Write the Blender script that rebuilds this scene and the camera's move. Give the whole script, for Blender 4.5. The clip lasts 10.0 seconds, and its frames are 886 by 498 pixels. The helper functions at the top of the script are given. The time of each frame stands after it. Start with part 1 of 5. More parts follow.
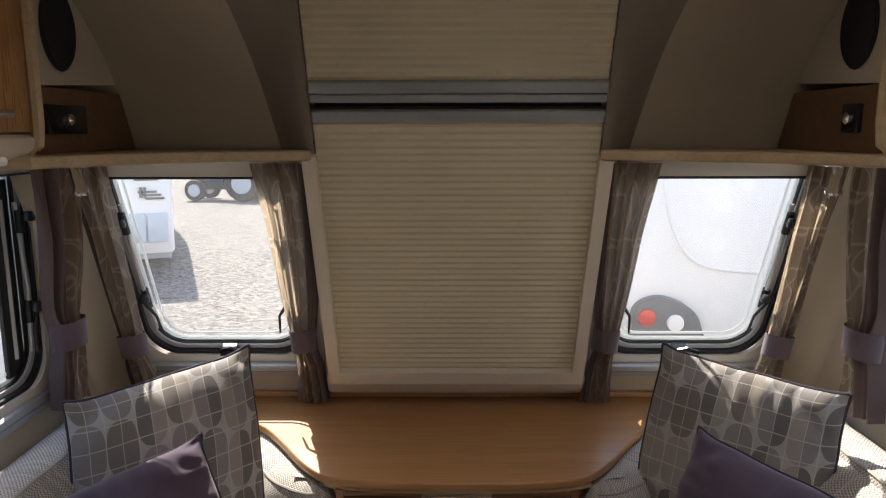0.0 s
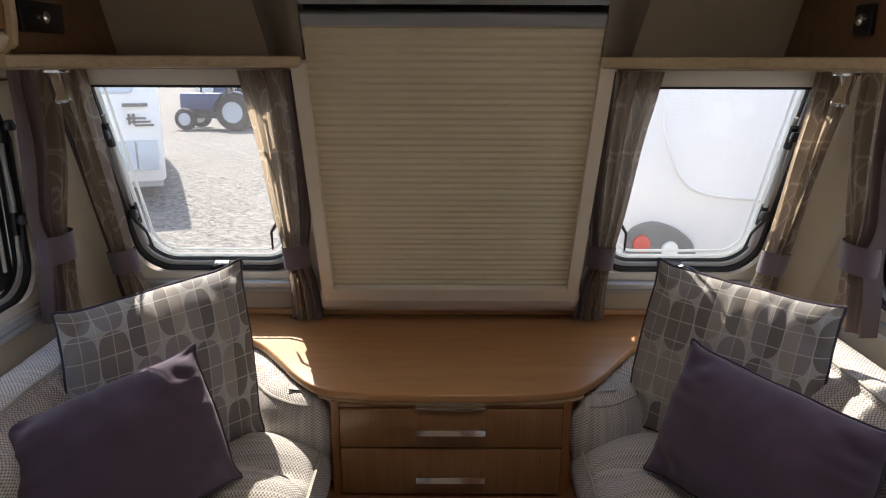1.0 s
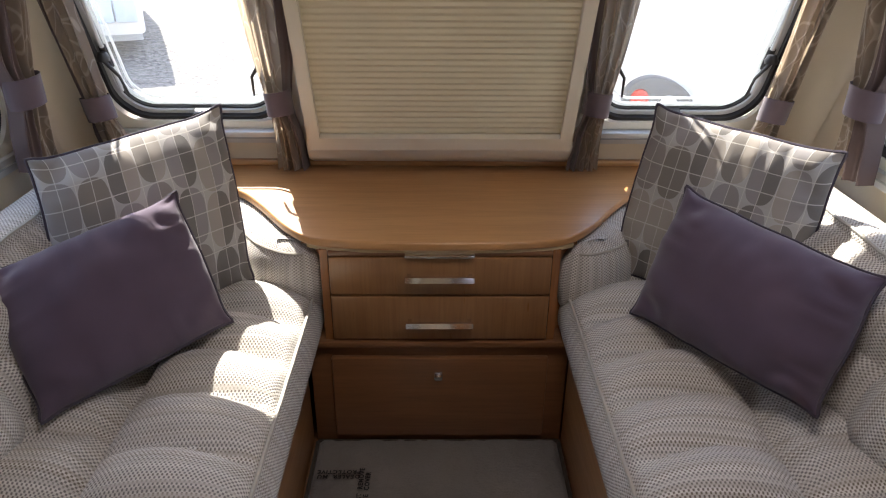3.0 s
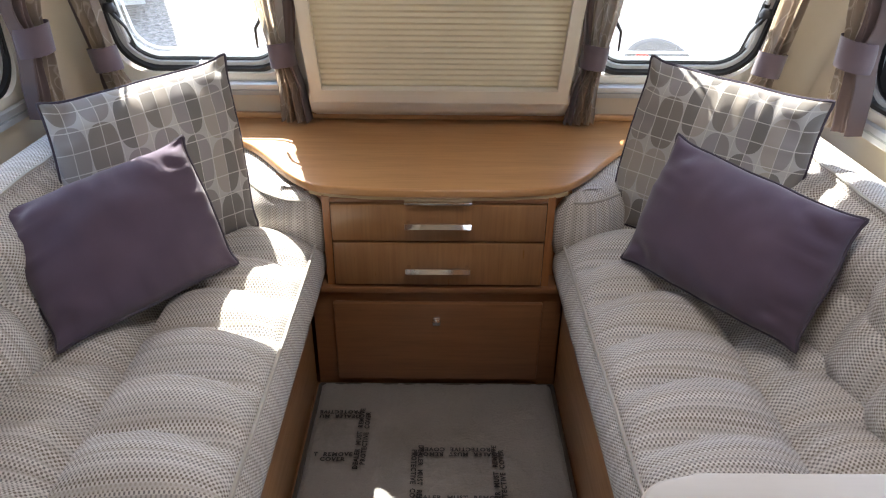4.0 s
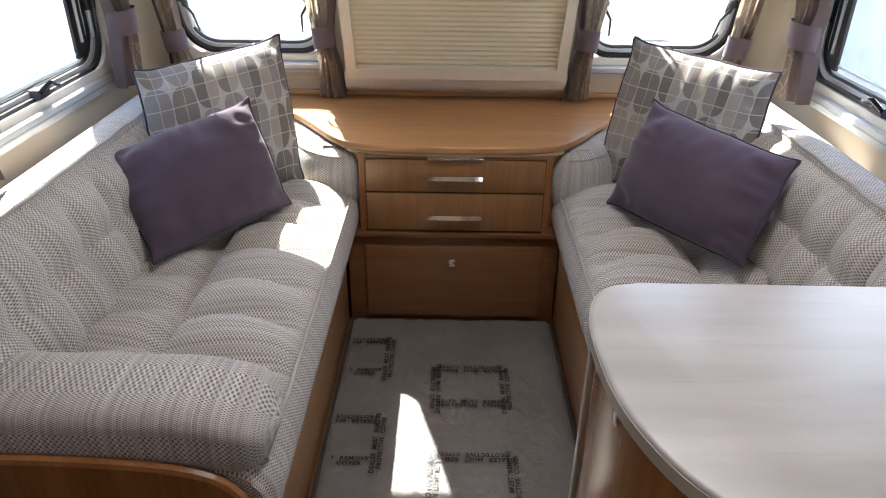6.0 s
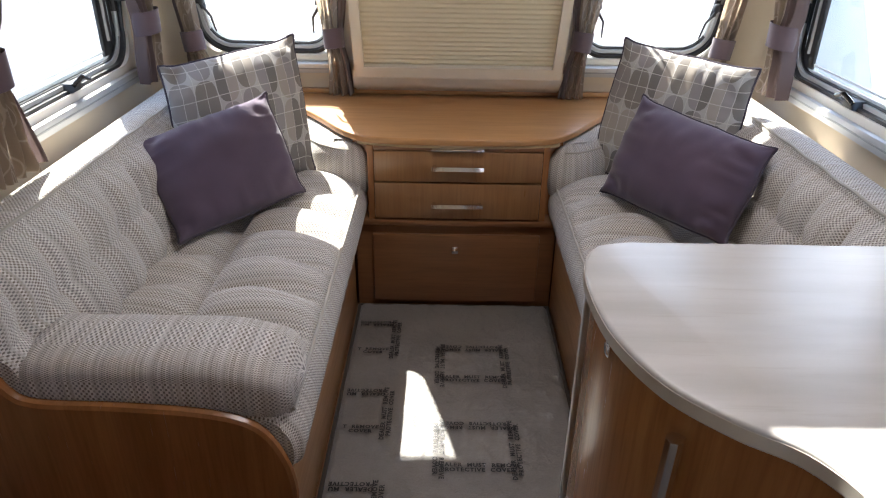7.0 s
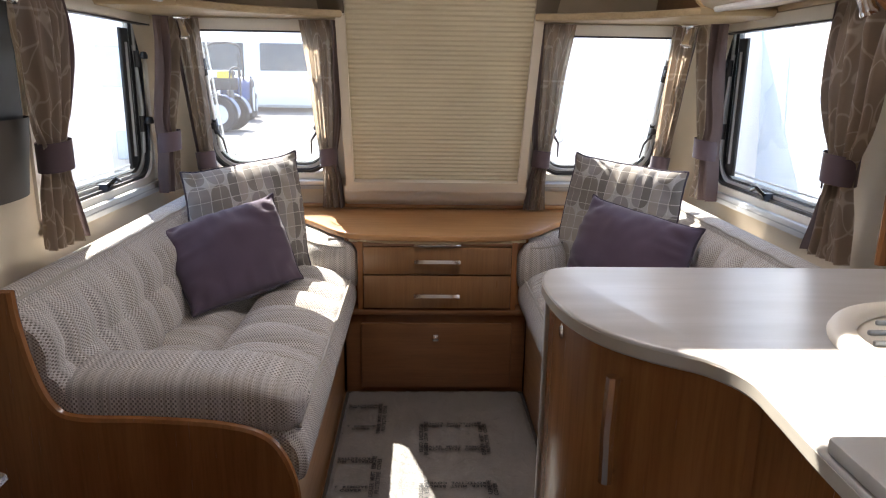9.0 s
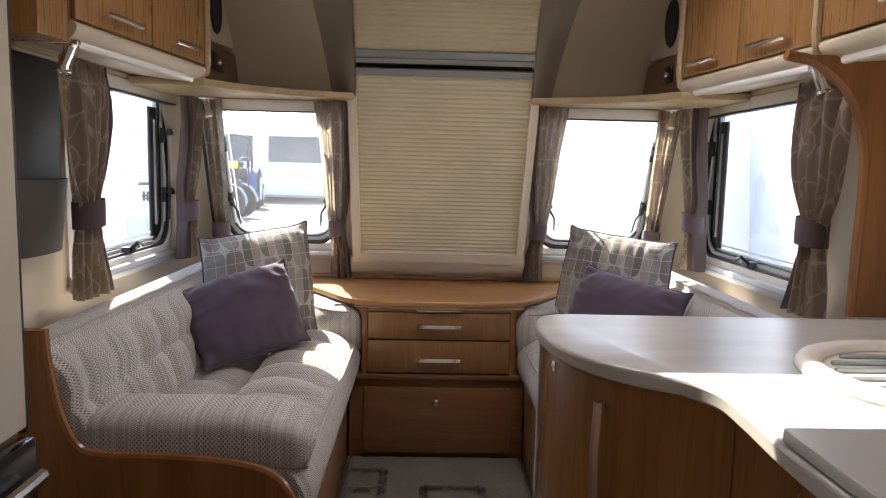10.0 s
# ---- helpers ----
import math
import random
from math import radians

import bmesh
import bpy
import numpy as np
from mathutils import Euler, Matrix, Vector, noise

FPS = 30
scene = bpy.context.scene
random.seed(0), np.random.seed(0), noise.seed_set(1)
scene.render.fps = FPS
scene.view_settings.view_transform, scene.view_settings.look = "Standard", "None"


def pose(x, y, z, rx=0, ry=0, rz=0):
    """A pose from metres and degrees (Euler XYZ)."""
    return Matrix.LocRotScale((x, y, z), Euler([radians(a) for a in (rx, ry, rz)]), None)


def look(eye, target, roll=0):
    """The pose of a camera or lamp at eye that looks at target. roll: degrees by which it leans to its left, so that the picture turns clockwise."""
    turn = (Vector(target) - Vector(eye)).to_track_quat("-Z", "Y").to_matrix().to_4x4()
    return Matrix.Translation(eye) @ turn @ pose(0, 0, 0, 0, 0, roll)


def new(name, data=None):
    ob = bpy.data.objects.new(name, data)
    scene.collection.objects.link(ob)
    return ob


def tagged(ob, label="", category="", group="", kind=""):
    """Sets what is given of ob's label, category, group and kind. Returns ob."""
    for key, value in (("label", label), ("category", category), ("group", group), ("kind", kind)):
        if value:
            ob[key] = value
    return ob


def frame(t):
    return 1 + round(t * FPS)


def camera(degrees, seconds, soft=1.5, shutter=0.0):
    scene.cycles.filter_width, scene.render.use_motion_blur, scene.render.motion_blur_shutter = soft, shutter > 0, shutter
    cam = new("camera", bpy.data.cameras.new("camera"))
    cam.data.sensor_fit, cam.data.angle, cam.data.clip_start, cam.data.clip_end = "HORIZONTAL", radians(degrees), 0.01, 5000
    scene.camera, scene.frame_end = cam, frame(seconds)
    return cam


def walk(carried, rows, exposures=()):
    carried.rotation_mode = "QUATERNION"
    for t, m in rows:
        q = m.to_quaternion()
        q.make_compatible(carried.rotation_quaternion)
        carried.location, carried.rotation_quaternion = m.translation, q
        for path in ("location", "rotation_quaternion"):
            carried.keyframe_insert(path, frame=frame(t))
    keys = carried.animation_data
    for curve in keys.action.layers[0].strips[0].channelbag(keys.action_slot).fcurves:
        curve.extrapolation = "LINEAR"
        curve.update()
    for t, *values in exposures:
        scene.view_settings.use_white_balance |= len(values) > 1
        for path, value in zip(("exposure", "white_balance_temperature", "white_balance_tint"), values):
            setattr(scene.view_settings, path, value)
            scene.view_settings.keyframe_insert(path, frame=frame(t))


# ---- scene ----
cam = camera(65.0, 10.0, soft=1.15)

PATH = [
    (0, (0.013, 0.07, 1.522), (-0.003, 2.041, 1.185), -0.1),
    (0.5, (0.013, 0.075, 1.491), (0.009, 2.032, 1.077), 0.0),
    (1, (0.013, 0.092, 1.466), (0.013, 2.021, 0.941), 0.2),
    (1.5, (0.009, 0.108, 1.447), (0.023, 2.004, 0.81), 0.4),
    (2, (0.011, 0.121, 1.437), (0.033, 1.975, 0.689), 0.5),
    (2.5, (0.017, 0.127, 1.429), (0.039, 1.948, 0.603), 0.3),
    (4, (0.038, 0.041, 1.385), (0.048, 1.793, 0.42), 0.6),
    (4.5, (0.001, -0.058, 1.379), (0.044, 1.694, 0.415), 0.1),
    (5, (-0.023, -0.171, 1.384), (0.026, 1.594, 0.445), 0.1),
    (5.5, (-0.026, -0.25, 1.386), (0.015, 1.507, 0.43), 1.1),
    (6, (0.014, -0.362, 1.392), (0.001, 1.402, 0.448), 0.7),
    (7.3, (-0.027, -0.579, 1.386), (-0.017, 1.213, 0.498), 0.9),
    (7.5, (-0.034, -0.622, 1.387), (-0.016, 1.187, 0.534), 0.7),
    (8, (-0.038, -0.71, 1.368), (-0.017, 1.159, 0.657), 0.6),
    (8.5, (-0.036, -0.806, 1.308), (0.009, 1.106, 0.722), 0.7),
    (9, (-0.034, -0.889, 1.253), (0.033, 1.049, 0.765), 0.9),
    (9.5, (-0.039, -0.967, 1.21), (0.013, 0.995, 0.823), 0.6),
    (10, (-0.038, -1.036, 1.185), (0.021, 0.95, 0.954), 1.4),
]
walk(cam, [(t, look(eye, target, roll)) for t, eye, target, roll in PATH],
     exposures=[(0, 1.64, 7250, 22), (1.5, 1.52, 7100, 22), (2.5, 2.05, 7050, 22), (4.0, 2.92, 6800, 18), (5.0, 3.03, 6750, 18), (6.0, 2.92, 6700, 18), (7.4, 2.80, 6750, 19), (8, 2.58, 6800, 20), (10, 2.64, 7100, 22)])

# ---------------------------------------------------------------- light
SUN = Vector((-0.385, 0.73, 1.0)).normalized()
world = bpy.data.worlds.new("sky")
scene.world = world
world.use_nodes = True
wn = world.node_tree
sky = wn.nodes.new("ShaderNodeTexSky")
sky.sky_type = "NISHITA"
sky.sun_disc = False
sky.sun_elevation = math.asin(SUN.z)
sky.sun_rotation = math.atan2(SUN.x, SUN.y)
wn.links.new(sky.outputs[0], wn.nodes["Background"].inputs[0])
wn.nodes["Background"].inputs[1].default_value = 0.15
sun_data = bpy.data.lights.new("sun", "SUN")
sun_data.energy, sun_data.angle, sun_data.color = 4.2, radians(0.5), (1.0, 0.95, 0.88)
sun = new("sun", sun_data)
sun.matrix_world = Matrix.Translation((-8, 16, 20)) @ SUN.to_track_quat("Z", "Y").to_matrix().to_4x4()



def daylight(at, towards, size, watts):
    """Area lamp in an opening, added to the sky light that enters there."""
    d = bpy.data.lights.new("window_daylight", "AREA")
    d.shape, d.size, d.size_y, d.energy, d.color = "RECTANGLE", size[0], size[1], watts, (1.0, 0.98, 0.95)
    new("window_daylight", d).matrix_world = look(at, towards)


daylight((0.23, 0.79, 2.09), (0.23, 0.791, 0), (0.66, 0.36), 1.6)
# fill lamps at the unseen rear openings, added to brighten the room
daylight((1.16, -1.15, 1.2), (0, -1.15, 0.9), (1.1, 0.42), 0.5)
daylight((-1.11, -1.15, 1.2), (0, -1.15, 0.9), (1.1, 0.42), 0.5)

# ---------------------------------------------------------------- materials
def node_mat(name):
    m = bpy.data.materials.new(name)
    m.use_nodes = True
    nt = m.node_tree
    return m, nt, nt.nodes["Principled BSDF"]


def nd(nt, kind, **sets):
    n = nt.nodes.new(kind)
    for i, v in sets.items():
        n.inputs[i.replace("_", " ")].default_value = v
    return n


def mth(nt, op, a, b=None, clamp=False):
    n = nt.nodes.new("ShaderNodeMath")
    n.operation = op
    n.use_clamp = clamp
    for i, v in ((0, a), (1, b)):
        if v is None:
            continue
        if isinstance(v, (int, float)):
            n.inputs[i].default_value = v
        else:
            nt.links.new(v, n.inputs[i])
    return n.outputs[0]


def mixc(nt, f, a, b):
    n = nt.nodes.new("ShaderNodeMix")
    n.data_type = "RGBA"
    for i, v in ((0, f), (6, a), (7, b)):
        if isinstance(v, (int, float)):
            n.inputs[i].default_value = v
        elif isinstance(v, tuple):
            n.inputs[i].default_value = (*v, 1)
        else:
            nt.links.new(v, n.inputs[i])
    return n.outputs[2]


def coords(nt, kind="Object", scale=(1, 1, 1), rot=(0, 0, 0)):
    tc = nt.nodes.new("ShaderNodeTexCoord")
    mp = nt.nodes.new("ShaderNodeMapping")
    mp.inputs["Scale"].default_value = scale
    mp.inputs["Rotation"].default_value = rot
    nt.links.new(tc.outputs[kind], mp.inputs[0])
    return mp.outputs[0]


def noise_tex(nt, vec, scale, detail=3.0, rough=0.55):
    n = nd(nt, "ShaderNodeTexNoise", Scale=scale, Detail=detail, Roughness=rough)
    nt.links.new(vec, n.inputs["Vector"])
    return n.outputs["Fac"]


def bump_to(nt, bsdf, height, strength, dist=0.002):
    b = nd(nt, "ShaderNodeBump", Strength=strength, Distance=dist)
    nt.links.new(height, b.inputs["Height"])
    nt.links.new(b.outputs[0], bsdf.inputs["Normal"])


def contrast(nt, v, lo, hi):
    r = nt.nodes.new("ShaderNodeMapRange")
    r.inputs[1].default_value, r.inputs[2].default_value = lo, hi
    nt.links.new(v, r.inputs[0])
    return r.outputs[0]


def plain(name, col, rough=0.5, metal=0.0, var=0.08, coarse=4.0, fine=150.0, bump=0.05, dist=0.001, transmit=0.0):
    """A surface with two scales of slight variation and a fine relief."""
    m, nt, b = node_mat(name)
    v = coords(nt)
    big = contrast(nt, noise_tex(nt, v, coarse), 0.3, 0.7)
    small = noise_tex(nt, v, fine)
    dark = tuple(c * (1 - 2 * var) for c in col)
    c1 = mixc(nt, big, dark, col)
    c2 = mixc(nt, mth(nt, "MULTIPLY", small, var), c1, tuple(min(1, c * 1.25) for c in col))
    nt.links.new(c2, b.inputs["Base Color"])
    rr = mth(nt, "ADD", mth(nt, "MULTIPLY", big, 0.12), rough - 0.06, True)
    nt.links.new(rr, b.inputs["Roughness"])
    b.inputs["Metallic"].default_value = metal
    b.inputs["Transmission Weight"].default_value = transmit
    if bump:
        bump_to(nt, b, small, bump, dist)
    return m


def wood(name, c_dark, c_light, grain="z", rough=0.35):
    """Foil-faced board with a long grain along one axis."""
    m, nt, b = node_mat(name)
    k = {"x": (1.2, 22, 22), "y": (22, 1.2, 22), "z": (22, 22, 1.2)}[grain]
    v = coords(nt, scale=k)
    g1 = contrast(nt, noise_tex(nt, v, 1.0, 5.0, 0.6), 0.3, 0.72)
    k2 = tuple(a * 6 for a in k)
    g2 = noise_tex(nt, coords(nt, scale=k2), 1.0, 3.0)
    big = contrast(nt, noise_tex(nt, coords(nt), 2.2), 0.35, 0.65)
    c = mixc(nt, g1, c_dark, c_light)
    c = mixc(nt, mth(nt, "MULTIPLY", contrast(nt, g2, 0.45, 0.8), 0.45), c, tuple(a * 0.55 for a in c_dark))
    c = mixc(nt, mth(nt, "MULTIPLY", big, 0.18), c, tuple(a * 1.2 for a in c_light))
    nt.links.new(c, b.inputs["Base Color"])
    nt.links.new(mth(nt, "ADD", mth(nt, "MULTIPLY", g2, 0.15), rough - 0.07), b.inputs["Roughness"])
    bump_to(nt, b, g2, 0.06, 0.0006)
    return m


def sep(nt, vec):
    n = nt.nodes.new("ShaderNodeSeparateXYZ")
    nt.links.new(vec, n.inputs[0])
    return n.outputs


def comb(nt, x, y, z=0.0):
    n = nt.nodes.new("ShaderNodeCombineXYZ")
    for i, v in enumerate((x, y, z)):
        if isinstance(v, (int, float)):
            n.inputs[i].default_value = v
        else:
            nt.links.new(v, n.inputs[i])
    return n.outputs[0]


def weave(name):
    """Chunky two-tone upholstery: cream slubs on taupe, in soft stripes."""
    m, nt, b = node_mat(name)
    u, v, _ = sep(nt, coords(nt, "UV"))
    row = mth(nt, "FLOOR", mth(nt, "DIVIDE", v, 0.0050))
    shift = mth(nt, "MULTIPLY", mth(nt, "MODULO", mth(nt, "ABSOLUTE", row), 2.0), math.pi)
    a = mth(nt, "SINE", mth(nt, "ADD", mth(nt, "MULTIPLY", u, 2 * math.pi / 0.0080), shift))
    c = mth(nt, "ABSOLUTE", mth(nt, "SINE", mth(nt, "MULTIPLY", v, math.pi / 0.0050)))
    knot = contrast(nt, mth(nt, "MULTIPLY", mth(nt, "ADD", a, 0.15), c), 0.65, -0.15)
    stripe = noise_tex(nt, comb(nt, mth(nt, "MULTIPLY", u, 0.3), mth(nt, "MULTIPLY", v, 34.0)), 1.0, 1.0)
    stripe2 = noise_tex(nt, comb(nt, 3.0, mth(nt, "MULTIPLY", v, 75.0)), 1.0, 1.0)
    fuzz = noise_tex(nt, coords(nt, "UV"), 400.0, 2.0)
    plain_row = contrast(nt, noise_tex(nt, comb(nt, 7.0, mth(nt, "MULTIPLY", v, 95.0)), 1.0, 1.0), 0.50, 0.62)
    knot = mth(nt, "ADD", mth(nt, "MULTIPLY", knot, mth(nt, "SUBTRACT", 1.0, mth(nt, "MULTIPLY", plain_row, 0.65))), mth(nt, "MULTIPLY", plain_row, 0.48))
    ground = mixc(nt, contrast(nt, stripe, 0.45, 0.55), (0.145, 0.118, 0.092), (0.165, 0.158, 0.154))
    top = mixc(nt, contrast(nt, stripe2, 0.42, 0.58), (0.51, 0.475, 0.425), (0.68, 0.65, 0.60))
    col = mixc(nt, knot, ground, top)
    col = mixc(nt, mth(nt, "MULTIPLY", fuzz, 0.2), col, (0.42, 0.38, 0.34))
    nt.links.new(col, b.inputs["Base Color"])
    b.inputs["Roughness"].default_value = 0.95
    b.inputs["Specular IOR Level"].default_value = 0.15
    b.inputs["Sheen Weight"].default_value = 0.2
    bump_to(nt, b, mth(nt, "ADD", knot, mth(nt, "MULTIPLY", fuzz, 0.4)), 0.55, 0.002)
    return m


def cloth(name, col, sheen=0.25, fine=900.0, bump=0.15):
    m, nt, b = node_mat(name)
    v = coords(nt)
    small = noise_tex(nt, v, fine, 2.0)
    big = contrast(nt, noise_tex(nt, v, 9.0), 0.3, 0.7)
    c = mixc(nt, big, tuple(a * 0.86 for a in col), col)
    c = mixc(nt, mth(nt, "MULTIPLY", small, 0.3), c, tuple(min(1, a * 1.5) for a in col))
    nt.links.new(c, b.inputs["Base Color"])
    b.inputs["Roughness"].default_value = 0.85
    b.inputs["Specular IOR Level"].default_value = 0.2
    b.inputs["Sheen Weight"].default_value = sheen
    bump_to(nt, b, small, bump, 0.001)
    return m


def petal_print(name):
    """Cushion cover: a tartan of taupe greys with fine pale lines and half-leaf shapes."""
    m, nt, b = node_mat(name)
    u, v, _ = sep(nt, coords(nt, "UV", scale=(13.0, 8.6, 1)))
    fx, fy = mth(nt, "FRACT", u), mth(nt, "FRACT", v)
    col1 = mth(nt, "FLOOR", u)
    pair = mth(nt, "DIVIDE", u, 2.0)
    shift = nt.nodes.new("ShaderNodeTexWhiteNoise")
    shift.noise_dimensions = "1D"
    nt.links.new(mth(nt, "FLOOR", pair), shift.inputs["W"])
    rowv = mth(nt, "DIVIDE", mth(nt, "ADD", v, mth(nt, "MULTIPLY", shift.outputs["Value"], 6.0)), 2.7)
    wn1 = nt.nodes.new("ShaderNodeTexWhiteNoise")
    wn1.noise_dimensions = "2D"
    nt.links.new(comb(nt, col1, mth(nt, "FLOOR", rowv)), wn1.inputs["Vector"])
    ramp = nt.nodes.new("ShaderNodeValToRGB")
    ramp.color_ramp.interpolation = "CONSTANT"
    els = ramp.color_ramp.elements
    els[0].color = (0.125, 0.112, 0.10, 1)
    els[1].position, els[1].color = 0.3, (0.205, 0.185, 0.17, 1)
    for p, c in ((0.52, (0.30, 0.265, 0.225, 1)), (0.74, (0.225, 0.21, 0.205, 1)), (0.88, (0.165, 0.145, 0.122, 1))):
        e = els.new(p)
        e.color = c
    nt.links.new(wn1.outputs[0], ramp.inputs[0])
    # upright ovals, each cut down the middle into two tones
    cy = mth(nt, "MULTIPLY", mth(nt, "ABSOLUTE", mth(nt, "SUBTRACT", mth(nt, "FRACT", rowv), 0.5)), 2.0)
    dx = mth(nt, "MULTIPLY", mth(nt, "ABSOLUTE", mth(nt, "SUBTRACT", mth(nt, "FRACT", pair), 0.5)), 2.0)
    r = mth(nt, "ADD", mth(nt, "POWER", dx, 2.6), mth(nt, "POWER", cy, 3.0))
    out = mth(nt, "GREATER_THAN", r, 0.93)
    col = mixc(nt, mth(nt, "MULTIPLY", out, 0.85), ramp.outputs[0], (0.40, 0.385, 0.365))
    ln = mth(nt, "MAXIMUM", mth(nt, "LESS_THAN", fx, 0.05), mth(nt, "LESS_THAN", fy, 0.05))
    col = mixc(nt, mth(nt, "MULTIPLY", ln, 0.8), col, (0.52, 0.49, 0.44))
    fuzz = noise_tex(nt, coords(nt, "UV"), 300.0, 2.0)
    col = mixc(nt, mth(nt, "MULTIPLY", fuzz, 0.22), col, (0.36, 0.34, 0.33))
    nt.links.new(col, b.inputs["Base Color"])
    b.inputs["Roughness"].default_value = 0.8
    b.inputs["Sheen Weight"].default_value = 0.15
    bump_to(nt, b, fuzz, 0.12, 0.001)
    return m


def swirl_print(name, base, line):
    """Curtain cloth with thin pale loops like leaf outlines."""
    m, nt, b = node_mat(name)
    ln = None
    for off, sc in ((0.0, 17.0), (3.7, 23.0)):
        v = coords(nt, "UV", scale=(1.0, 0.5, 1))
        sh = nd(nt, "ShaderNodeVectorMath")
        nt.links.new(v, sh.inputs[0])
        sh.inputs[1].default_value = (off, off * 0.6, 0)
        n = noise_tex(nt, sh.outputs[0], sc, 0.0)
        band = mth(nt, "ABSOLUTE", mth(nt, "SUBTRACT", mth(nt, "FRACT", mth(nt, "MULTIPLY", n, 3.0)), 0.5))
        one = contrast(nt, band, 0.065, 0.025)
        ln = one if ln is None else mth(nt, "MAXIMUM", ln, one)
    tone = contrast(nt, noise_tex(nt, coords(nt, "UV", scale=(3, 0.8, 1)), 5.0, 1.0), 0.35, 0.65)
    fuzz = noise_tex(nt, coords(nt, "UV"), 350.0, 2.0)
    col = mixc(nt, mth(nt, "MULTIPLY", tone, 0.6), base, tuple(a * f for a, f in zip(base, (0.62, 0.66, 0.8))))
    col = mixc(nt, mth(nt, "MULTIPLY", ln, 0.55), col, line)
    col = mixc(nt, mth(nt, "MULTIPLY", fuzz, 0.2), col, tuple(a * 0.7 for a in base))
    nt.links.new(col, b.inputs["Base Color"])
    b.inputs["Roughness"].default_value = 0.5
    b.inputs["Sheen Weight"].default_value = 0.3
    bump_to(nt, b, mth(nt, "ADD", fuzz, ln), 0.12, 0.001)
    return m


def let_light_through(m, col, share):
    """Thin cloth: part of the light passes it."""
    nt = m.node_tree
    tl = nd(nt, "ShaderNodeBsdfTranslucent", Color=(*col, 1))
    own = nt.nodes["Principled BSDF"].inputs["Base Color"].links[0].from_socket
    nt.links.new(mixc(nt, 0.55, own, col), tl.inputs["Color"])
    mxs = nd(nt, "ShaderNodeMixShader", Fac=share)
    nt.links.new(nt.nodes["Principled BSDF"].outputs[0], mxs.inputs[1])
    nt.links.new(tl.outputs[0], mxs.inputs[2])
    nt.links.new(mxs.outputs[0], nt.nodes["Material Output"].inputs[0])


def gravel(name):
    m, nt, b = node_mat(name)
    v = coords(nt)
    vo = nd(nt, "ShaderNodeTexVoronoi", Scale=22.0)
    nt.links.new(v, vo.inputs["Vector"])
    vo2 = nd(nt, "ShaderNodeTexVoronoi", Scale=9.0)
    nt.links.new(v, vo2.inputs["Vector"])
    sx = sep(nt, vo.outputs["Color"])[0]
    big = contrast(nt, noise_tex(nt, v, 0.5, 4.0), 0.35, 0.65)
    c = mixc(nt, sx, (0.030, 0.028, 0.025), (0.245, 0.228, 0.20))
    c = mixc(nt, mth(nt, "MULTIPLY", sep(nt, vo2.outputs["Color"])[1], 0.22), c, (0.22, 0.20, 0.18))
    c = mixc(nt, mth(nt, "MULTIPLY", big, 0.25), c, (0.18, 0.168, 0.152))
    nt.links.new(c, b.inputs["Base Color"])
    b.inputs["Roughness"].default_value = 0.9
    bump_to(nt, b, vo.outputs["Distance"], 0.9, 0.03)
    return m


def pane_mat(name, tint, gloss=0.9, haze=0.016):
    """Thin acrylic: clear, slightly tinted, with a grazing gloss."""
    m, nt, b = node_mat(name)
    nt.nodes.remove(b)
    tr = nd(nt, "ShaderNodeBsdfTransparent", Color=(*tint, 1))
    gl = nd(nt, "ShaderNodeBsdfGlossy", Color=(0.9, 0.95, 0.95, 1), Roughness=0.03)
    lw = nd(nt, "ShaderNodeLayerWeight", Blend=0.5)
    fac = mth(nt, "ADD", mth(nt, "MULTIPLY", mth(nt, "POWER", lw.outputs["Facing"], 5.0), 0.5 * gloss), 0.02)
    dust = nd(nt, "ShaderNodeBsdfTranslucent", Color=(0.95, 0.95, 0.93, 1))
    specks = noise_tex(nt, coords(nt), 14.0, 4.0, 0.6)
    smear = noise_tex(nt, coords(nt), 2.6, 2.0)
    veil = mth(nt, "ADD", mth(nt, "MULTIPLY", specks, 0.3 * haze), mth(nt, "MULTIPLY", smear, 1.6 * haze))
    clear = nt.nodes.new("ShaderNodeMixShader")
    nt.links.new(veil, clear.inputs[0])
    nt.links.new(tr.outputs[0], clear.inputs[1])
    nt.links.new(dust.outputs[0], clear.inputs[2])
    mx = nt.nodes.new("ShaderNodeMixShader")
    nt.links.new(fac, mx.inputs[0])
    nt.links.new(clear.outputs[0], mx.inputs[1])
    nt.links.new(gl.outputs[0], mx.inputs[2])
    nt.links.new(mx.outputs[0], nt.nodes["Material Output"].inputs[0])
    return m


def acrylic_edge(name):
    """Polished edge of the double acrylic pane: daylight shines through it."""
    m, nt, b = node_mat(name)
    b.inputs["Roughness"].default_value = 0.12
    streak = noise_tex(nt, coords(nt), 6.0, 3.0)
    nt.links.new(mixc(nt, streak, (0.30, 0.31, 0.31), (0.62, 0.63, 0.63)), b.inputs["Base Color"])
    tl = nd(nt, "ShaderNodeBsdfTranslucent", Color=(0.75, 0.78, 0.78, 1))
    mx = nd(nt, "ShaderNodeMixShader", Fac=0.55)
    nt.links.new(b.outputs[0], mx.inputs[1])
    nt.links.new(tl.outputs[0], mx.inputs[2])
    nt.links.new(mx.outputs[0], nt.nodes["Material Output"].inputs[0])
    return m


